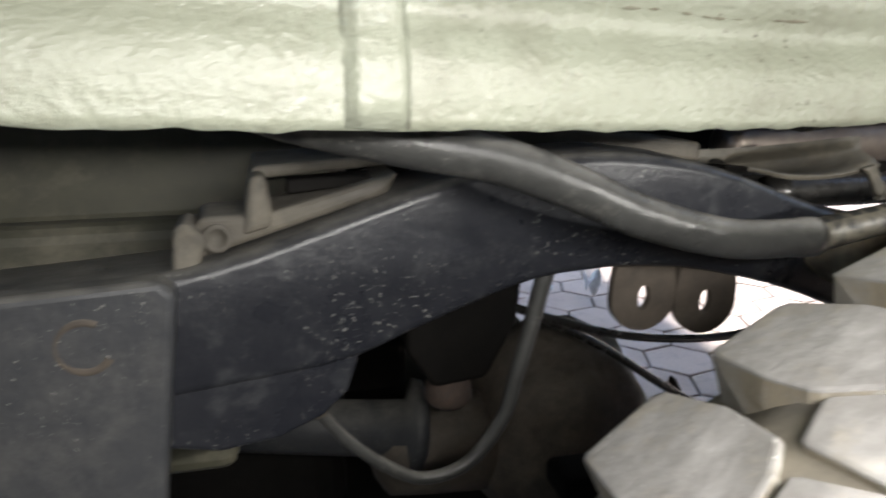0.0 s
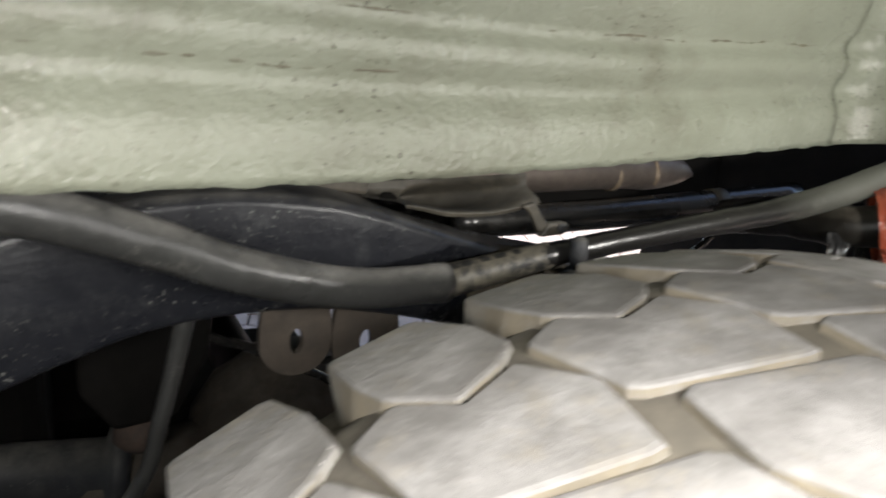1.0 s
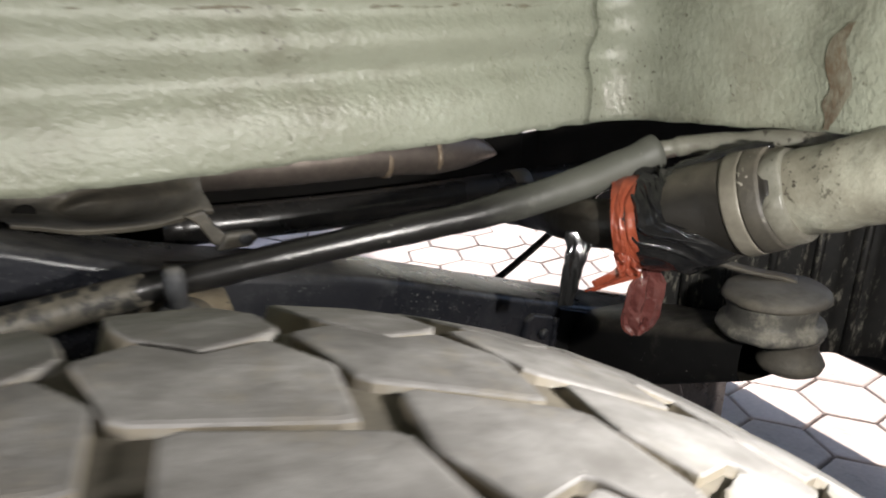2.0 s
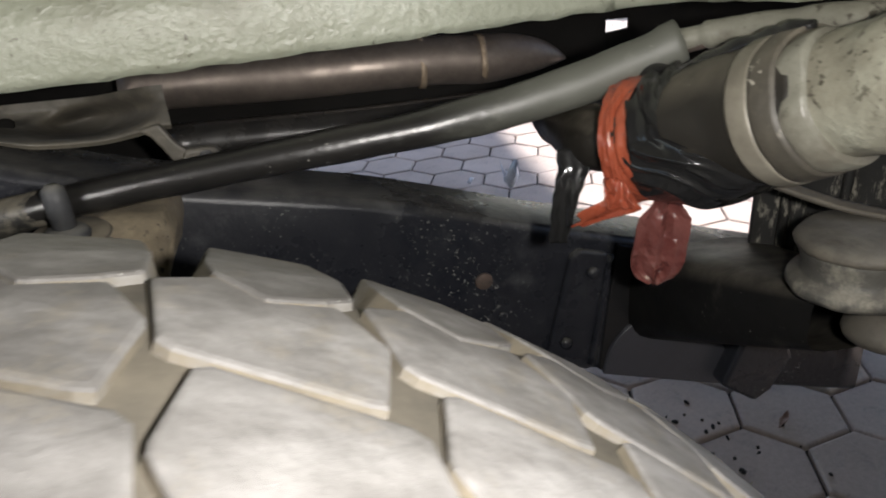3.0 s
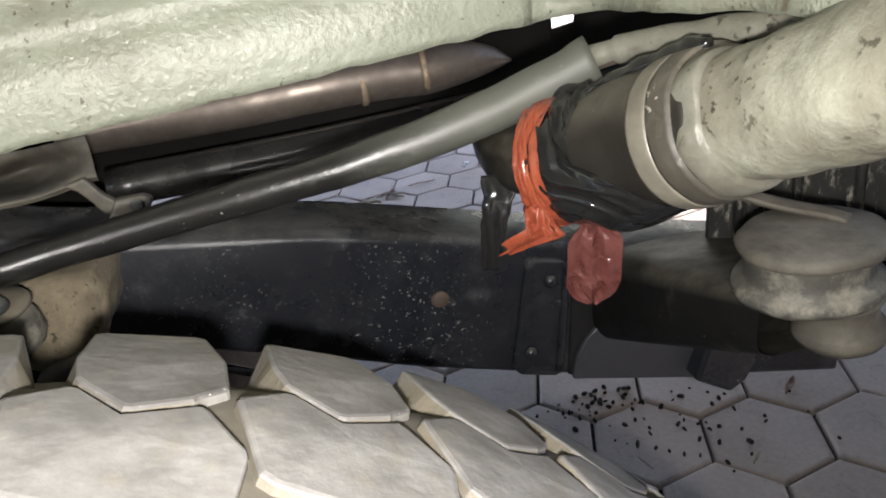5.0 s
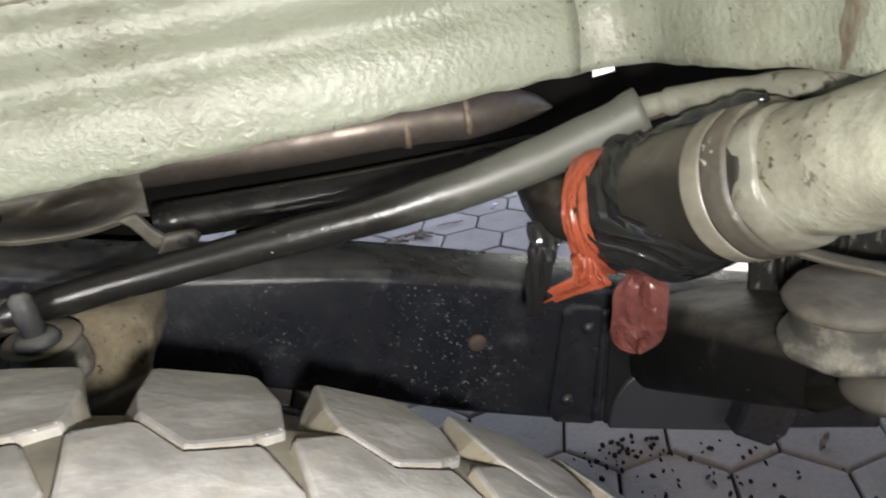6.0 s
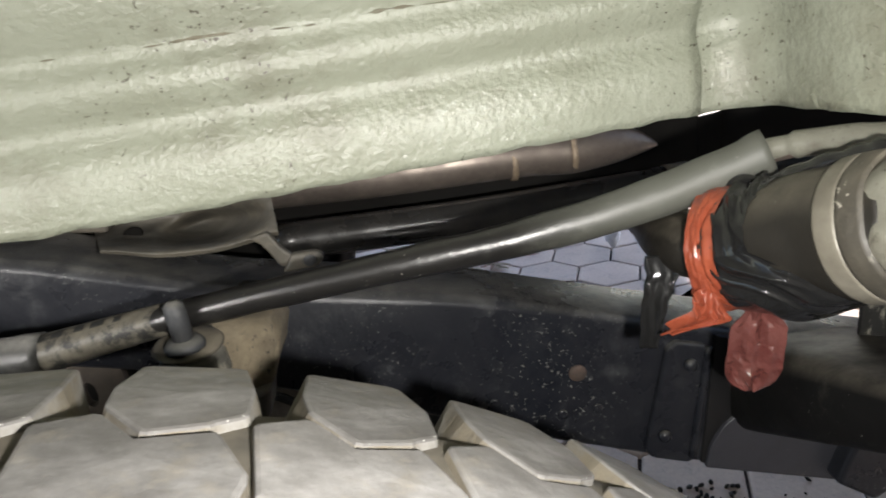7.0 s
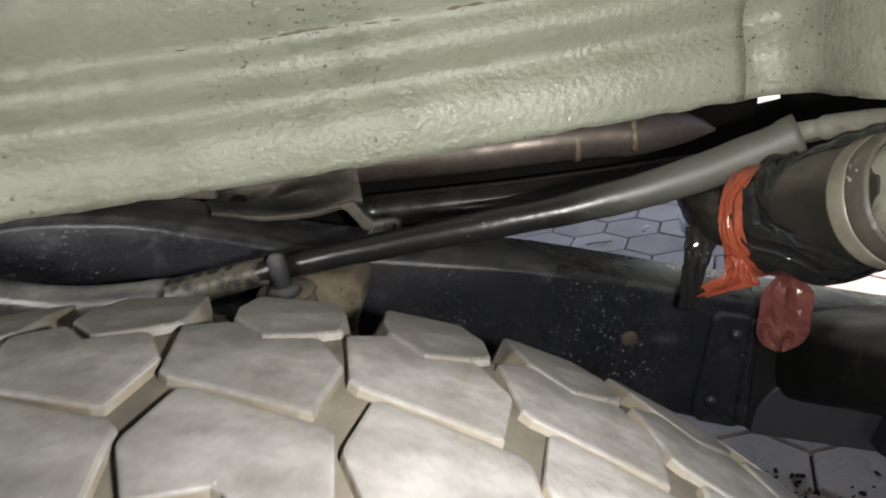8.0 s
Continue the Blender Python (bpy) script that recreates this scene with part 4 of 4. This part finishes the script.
flap_skin = child("flap_sheet", sheet(lambda u, v: Vector((0.225 + 0.16 * u, -0.035 - 0.13 * u + 0.004 * abs(math.sin(u * 26)), 0.66 + 0.14 * v)), 80, 8, 0.004), M_FLAP, flap)
for k in range(6):
    u = 0.08 + 0.15 * k
    part("flap_rib", tube([Vector((0.225 + 0.16 * u, -0.036 - 0.13 * u, 0.662)), Vector((0.225 + 0.16 * u, -0.036 - 0.13 * u, 0.73)), Vector((0.225 + 0.16 * u, -0.036 - 0.13 * u, 0.798))], 0.003, 10), M_FLAP, flap_skin)

# ---- axle and lines under the arch ----
WX, WR, WZ = -0.1932, 0.3965, 0.4372
axle = thing("rear_axle", "dusty cast rear axle with differential housing", "axle", at=(WX, 0.3, WZ))
# tube coloured near-black to sink into the shade under the arch
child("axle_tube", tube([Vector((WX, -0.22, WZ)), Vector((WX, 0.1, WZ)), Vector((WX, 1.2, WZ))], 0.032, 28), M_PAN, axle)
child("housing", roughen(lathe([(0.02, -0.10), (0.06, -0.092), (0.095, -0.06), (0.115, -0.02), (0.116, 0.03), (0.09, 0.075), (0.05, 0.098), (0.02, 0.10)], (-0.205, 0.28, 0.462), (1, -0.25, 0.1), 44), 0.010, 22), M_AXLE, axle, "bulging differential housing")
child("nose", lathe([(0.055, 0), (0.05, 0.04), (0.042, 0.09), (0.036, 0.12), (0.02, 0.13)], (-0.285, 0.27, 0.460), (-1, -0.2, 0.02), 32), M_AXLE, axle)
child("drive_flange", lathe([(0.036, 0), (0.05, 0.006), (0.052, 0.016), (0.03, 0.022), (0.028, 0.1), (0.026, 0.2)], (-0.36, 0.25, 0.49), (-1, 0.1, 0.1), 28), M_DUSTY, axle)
# pad, too, takes the shade around it as its colour
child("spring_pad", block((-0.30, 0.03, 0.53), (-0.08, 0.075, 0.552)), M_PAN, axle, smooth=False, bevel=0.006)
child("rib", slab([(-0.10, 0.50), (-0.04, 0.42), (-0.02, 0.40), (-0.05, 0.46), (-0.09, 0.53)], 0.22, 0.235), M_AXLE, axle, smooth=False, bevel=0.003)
damper = thing("bump_stop", "near-black filling block with a rust-brown bump stop", "bump stop", at=(-0.36, 0.2, 0.56))
# near-black block added to fill the dark area beneath the rail
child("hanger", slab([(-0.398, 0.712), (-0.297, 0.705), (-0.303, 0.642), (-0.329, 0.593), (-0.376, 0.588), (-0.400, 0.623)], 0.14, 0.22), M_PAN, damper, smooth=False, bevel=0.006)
child("bump_rubber", lathe([(0.015, 0), (0.022, 0.008), (0.020, 0.025), (0.012, 0.036)], (-0.355, 0.175, 0.555), (0, 0, 1), 24), M_RUST, damper, "rust-brown bump rubber")
hose = thing("brake_hose", "dusty looped brake hose hanging from the rail", "hose", at=(-0.42, 0.03, 0.6))
child("hose_tube", tube(catmull([(-0.335, -0.01, 0.757), (-0.343, -0.01, 0.729), (-0.350, -0.01, 0.699), (-0.358, -0.01, 0.669), (-0.367, -0.01, 0.638), (-0.390, -0.01, 0.609), (-0.420, -0.01, 0.602), (-0.445, -0.01, 0.615), (-0.470, -0.01, 0.638), (-0.492, -0.01, 0.668)], 8), lambda s, a: 0.0060 - 0.0026 * s, 18), M_HOSE, hose)
child("hose_fitting", lathe([(0.008, 0), (0.008, 0.011), (0.0066, 0.014)], (-0.3405, -0.01, 0.736), (0.1, 0, 1), 6), M_BRACKET, hose, "hexagonal hose fitting")
child("hose_fitting", lathe([(0.0048, 0), (0.0048, 0.012), (0.0036, 0.015)], (-0.483, -0.01, 0.655), (-0.5, 0, 1), 6), M_BRACKET, hose)
for pts, r in (([(-0.34, 0.163, 0.668), (-0.267, 0.171, 0.634), (-0.168, 0.181, 0.601), (-0.059, 0.193, 0.586), (0.024, 0.199, 0.595)], 0.0042),
               ([(-0.281, 0.170, 0.641), (-0.204, 0.178, 0.596), (-0.130, 0.185, 0.544), (-0.073, 0.20, 0.505)], 0.0042)):
    cb = thing("brake_cable", "thin black brake cable under the arch", "cable", "brake cables", at=pts[1])
    child("sheath", tube(catmull(pts, 8), r, 14), M_TUBE, cb)
ln = thing("fuel_line", "thin black line crossing behind the rail", "cable", at=(0.2, 0.25, 0.65))
child("line_tube", tube(catmull([(0.15, 0.25, 0.543), (0.26, 0.25, 0.608), (0.345, 0.25, 0.665), (0.42, 0.25, 0.715)], 6), 0.0042, 12), M_TUBE, ln)

# ---- wheel ----
wheel = thing("off_road_wheel", "large dusty off-road tyre with chunky honeycomb tread", "wheel", at=(WX, -0.3123, WZ))
YC = -0.3123            # middle of the tread
TOE = 0.130            # the wheel stands square to the splayed rail
AXIS = (-math.sin(TOE), math.cos(TOE), 0)
HALF = 0.106


def crown(v):
    return WR - 0.0145 * max(0.0, (abs(v) - 0.015) / 0.087) ** 2


def carcass():
    prof = []
    for v in np.linspace(-HALF, HALF, 25):
        prof.append((crown(v) - (0.0034 + 0.0149 * smoothstep(0.055, 0.096, abs(v))), v))
    side = [(WR - 0.048, 0.112), (WR - 0.080, 0.117), (WR - 0.115, 0.108), (WR - 0.145, 0.090), (WR - 0.155, 0.08)]
    return [(r, -v) for r, v in side[::-1]] + prof + side


tyre = child("tyre", lathe(carcass(), (WX, YC, WZ), AXIS, 120), M_CARCASS, wheel, "dusty tyre carcass")
rim = child("rim", lathe([(0.05, -0.02), (0.15, -0.035), (0.19, -0.065), (0.241, -0.08), (0.243, 0.08), (0.19, 0.06), (0.05, 0.045)], (WX, YC, WZ), AXIS, 64), M_DUSTY, wheel, "dark steel rim")

NB = 46
P = 2 * math.pi * WR / NB
# outlines for one pitch: share of the pitch, place across from the outer edge
SH = [(0.515, 0.1580), (0.730, 0.1415), (1.04, 0.1470), (1.200, 0.1530), (1.225, 0.172), (1.168, 0.2023), (0.56, 0.2023), (0.485, 0.172)]
S2 = [(0.225, 0.1475), (0.497, 0.1530), (0.718, 0.1370), (1.075, 0.1418), (1.225, 0.1214), (1.065, 0.0952), (0.258, 0.1125)]


def tread_block(outline, shift, depth=0.0105, down=0.0):
    """One rubber block on the wheel at angle zero, its top bent to the crown."""
    bm = bmesh.new()
    n = len(outline)
    outline = [(u * P, v) for u, v in outline]
    cu = sum(u for u, _ in outline) / n
    cv = sum(v for _, v in outline) / n
    worn = []
    for k in range(n):
        (u, v), (pu, pv), (qu, qv) = outline[k], outline[k - 1], outline[(k + 1) % n]
        worn += [(u + (pu - u) * 0.06, v + (pv - v) * 0.06), (u + (qu - u) * 0.08, v + (qv - v) * 0.07)]
    outline, n = [(u + 0.0003 * math.sin(7.3 * k + cv * 700), v + 0.0005 * math.sin(4.1 * k + 1)) for k, (u, v) in enumerate(worn)], 2 * n

    def place(u, v, lower):
        vv = v - 0.1
        r = crown(vv) - lower
        a = (u + shift) / WR
        return (r * math.sin(a), vv, r * math.cos(a))
    wide = max(v for _, v in outline) > 0.195 or min(v for _, v in outline) < 0.005
    rings = []
    for su, sv, drop in ((0.955, 0.975, 0.0), (0.998, 1.022, 0.0003), (1.012, 1.036, 0.0010), (1.36 if wide else 1.06, 1.045, depth)):
        ring = []
        for k, (u, v) in enumerate(outline):
            extra = down if drop == depth and (v > 0.195 or v < 0.005) else 0
            ring.append(bm.verts.new(place(cu + (u - cu) * su, cv + (v - cv) * sv, drop + extra + 0.00015 * math.sin(1.5 * k + cu * 900))))
        rings.append(ring)
    mid = bm.verts.new(place(cu, cv, 0.0))
    for k in range(n):
        j = (k + 1) % n
        bm.faces.new((mid, rings[0][k], rings[0][j]))
        for a, b in zip(rings, rings[1:]):
            bm.faces.new((a[k], b[k], b[j], a[j]))
    return bm


def mirrored(outline):
    return [(1.45 - u, 0.2 - v) for u, v in outline]


# ---- paving ----
def paver_mesh():
    bm = bmesh.new()
    rad = SIDE - 0.0035
    rings = []
    for r, z in ((rad - 0.006, 0.0), (rad - 0.002, -0.0012), (rad, -0.004), (rad, -0.02)):
        rings.append([bm.verts.new((r * math.sin(radians(60 * k)), r * math.cos(radians(60 * k)), z)) for k in range(6)])
    bm.faces.new(rings[0][::-1])
    for a, b in zip(rings, rings[1:]):
        for k in range(6):
            bm.faces.new((a[k], b[k], b[(k + 1) % 6], a[(k + 1) % 6]))
    return bm


pavement = thing("pavement", "hexagonal grey concrete pavers with dark joints", "paving", kind="structure", at=(0, 0, 0))
pm = mesh_of("paver", paver_mesh(), M_PAVER, False)
turn = Matrix.Rotation(SLANT, 4, "Z")
rest_v, rest_f, count = [], [], 0
for j in range(-14, 40):
    for i in range(-26, 30):
        c = PAVE0 + turn @ Vector(((i + (j % 2) * 0.5) * PAVER, j * 1.5 * SIDE, 0))
        if c.y < -1.15 or abs(c.x) > 4.5 or c.y > 5.2:
            continue
        h = GZ + 0.0018 * random.uniform(-1, 1)
        near = -0.25 < c.x < 1.45 and 0.10 < c.y < 2.55
        if near and count < 300:
            ob = new("paver", pm)
            ob.parent = pavement
            ob.matrix_basis = Matrix.Translation((c.x, c.y, h)) @ turn @ pose(0, 0, 0, random.uniform(-0.35, 0.35), random.uniform(-0.35, 0.35), 60 * random.randint(0, 5))
            count += 1
        else:
            k = len(rest_v)
            for r, z in ((SIDE - 0.0095, h), (SIDE - 0.0035, h - 0.003), (SIDE - 0.0035, GZ - 0.02)):
                for q in range(6):
                    a = radians(60 * q) - SLANT
                    rest_v.append((c.x + r * math.sin(a), c.y + r * math.cos(a), z))
            rest_f.append(tuple(k + q for q in range(5, -1, -1)))
            for o in (0, 6):
                for q in range(6):
                    rest_f.append((k + o + q, k + o + 6 + q, k + o + 6 + (q + 1) % 6, k + o + (q + 1) % 6))
me = bpy.data.meshes.new("far_pavers")
me.from_pydata(rest_v, [], rest_f)
me.materials.append(M_PAVER)
far = new("far_pavers", me)
far.parent = pavement
far["kind"] = "stuff"

bm = bmesh.new()
bmesh.ops.create_icosphere(bm, subdivisions=3, radius=0.0021, matrix=Matrix.LocRotScale((-0.0845, -0.3123, 0.8165), Euler((0.4, 0.2, 0.7)), (1.0, 0.8, 0.7)))
single("pebble", roughen(bm, 0.0012, 260), M_FOIL, "small white pebble stuck in a tyre groove", "stone")

# ---- litter on the paving ----
def spot(x, y):
    """A place on the paving."""
    return (-0.003 + (x + 0.003) * 0.9335, -0.403 + (y + 0.403) * 0.9445, GZ + 0.002)


def crumbs(n, x0, x1, y0, y1, r, seed):
    rnd = random.Random(seed)
    bm = bmesh.new()
    for _ in range(n):
        x, y = rnd.gauss((x0 + x1) / 2, (x1 - x0) / 4), rnd.gauss((y0 + y1) / 2, (y1 - y0) / 4)
        s = r * rnd.uniform(0.5, 1.4)
        m = Matrix.LocRotScale((*spot(x, y)[:2], GZ + 0.001 + s * 0.4), Euler((rnd.random() * 3, rnd.random() * 3, rnd.random() * 3)), (s * rnd.uniform(0.7, 1.8), s, s * 0.7))
        bmesh.ops.create_icosphere(bm, subdivisions=1, radius=1, matrix=m)
    return bm


single("rubber_crumbs", crumbs(46, 0.30, 0.48, 0.58, 0.70, 0.0042, 1), M_CRUMB, "scattered black crumbs on the pavers", "litter", "stuff", smooth=False)
single("rubber_crumbs", crumbs(60, 0.36, 0.72, 0.40, 0.66, 0.0038, 2), M_CRUMB, "scattered black crumbs on the pavers", "litter", "stuff", smooth=False)


def scrap(at, size, seed, mat, name, label, category, curl=0.3):
    rnd = random.Random(seed)
    ang = rnd.random() * 3

    def fn(u, v):
        w = size[1] * math.sin(math.pi * min(max(u, 0.05), 0.95))
        p = Vector(((u - 0.5) * size[0], (v - 0.5) * w, 0.003 + curl * size[1] * abs(math.sin(u * 5 + seed)) + curl * size[1] * (v - 0.5) ** 2 * 3))
        return Vector(at) + Matrix.Rotation(ang, 3, "Z") @ p
    single(name, sheet(fn, 12, 6, 0.0008), mat, label, category, group="litter scraps")


scrap(spot(0.762, 0.555), (0.05, 0.012), 3, M_LEAF, "dry_leaf", "curled dry brown leaf on a paver", "leaf")
scrap(spot(0.428, 0.467), (0.035, 0.003), 5, M_STRAW, "straw", "pale bit of straw on a paver", "straw")
scrap(spot(0.602, 0.415), (0.03, 0.004), 8, M_STRAW, "straw", "pale bit of straw on a paver", "straw")
for k in range(7):
    scrap(spot(0.169 + random.uniform(-0.07, 0.07), 1.905 + random.uniform(-0.05, 0.05)), (0.075, 0.020), 20 + k, M_LEAF if k % 2 else M_STRAW, "dry_leaf", "dry leaf among swept litter on the paving", "leaf", 0.2)
scrap(spot(0.331, 1.956), (0.09, 0.014), 31, M_LEAF, "dry_leaf", "long dry leaf lying on the paving", "leaf", 0.15)
scrap(spot(0.628, 1.928), (0.09, 0.06), 33, M_FOIL, "plastic_scrap", "crumpled white plastic scrap on the paving", "litter", 0.9)
scrap(spot(0.51, 2.03), (0.06, 0.015), 36, M_FOIL, "plastic_scrap", "small white plastic scrap on the paving", "litter", 0.6)

# ---- tread blocks, each its own piece ----
for outline, shift, down in ((SH, 0.0, 0.022), (S2, 0.0, 0), (mirrored(S2), 0.0, 0), (mirrored(SH), 0.0, 0.022)):
    me = mesh_of("tread_block", tread_block(outline, shift, 0.020 if down else 0.0115, down), M_TREAD, False)
    me.materials.append(M_CAKED)
    for i, f in enumerate(me.polygons):
        f.material_index = 1 if i % 4 == 3 else 0
    for k in range(NB):
        ob = new("tread_block", me)
        ob.parent = tyre
        ob.matrix_basis = Matrix.Translation((WX, YC, WZ)) @ Matrix.Rotation(TOE, 4, "Z") @ Matrix.Rotation(2 * math.pi * k / NB, 4, "Y")
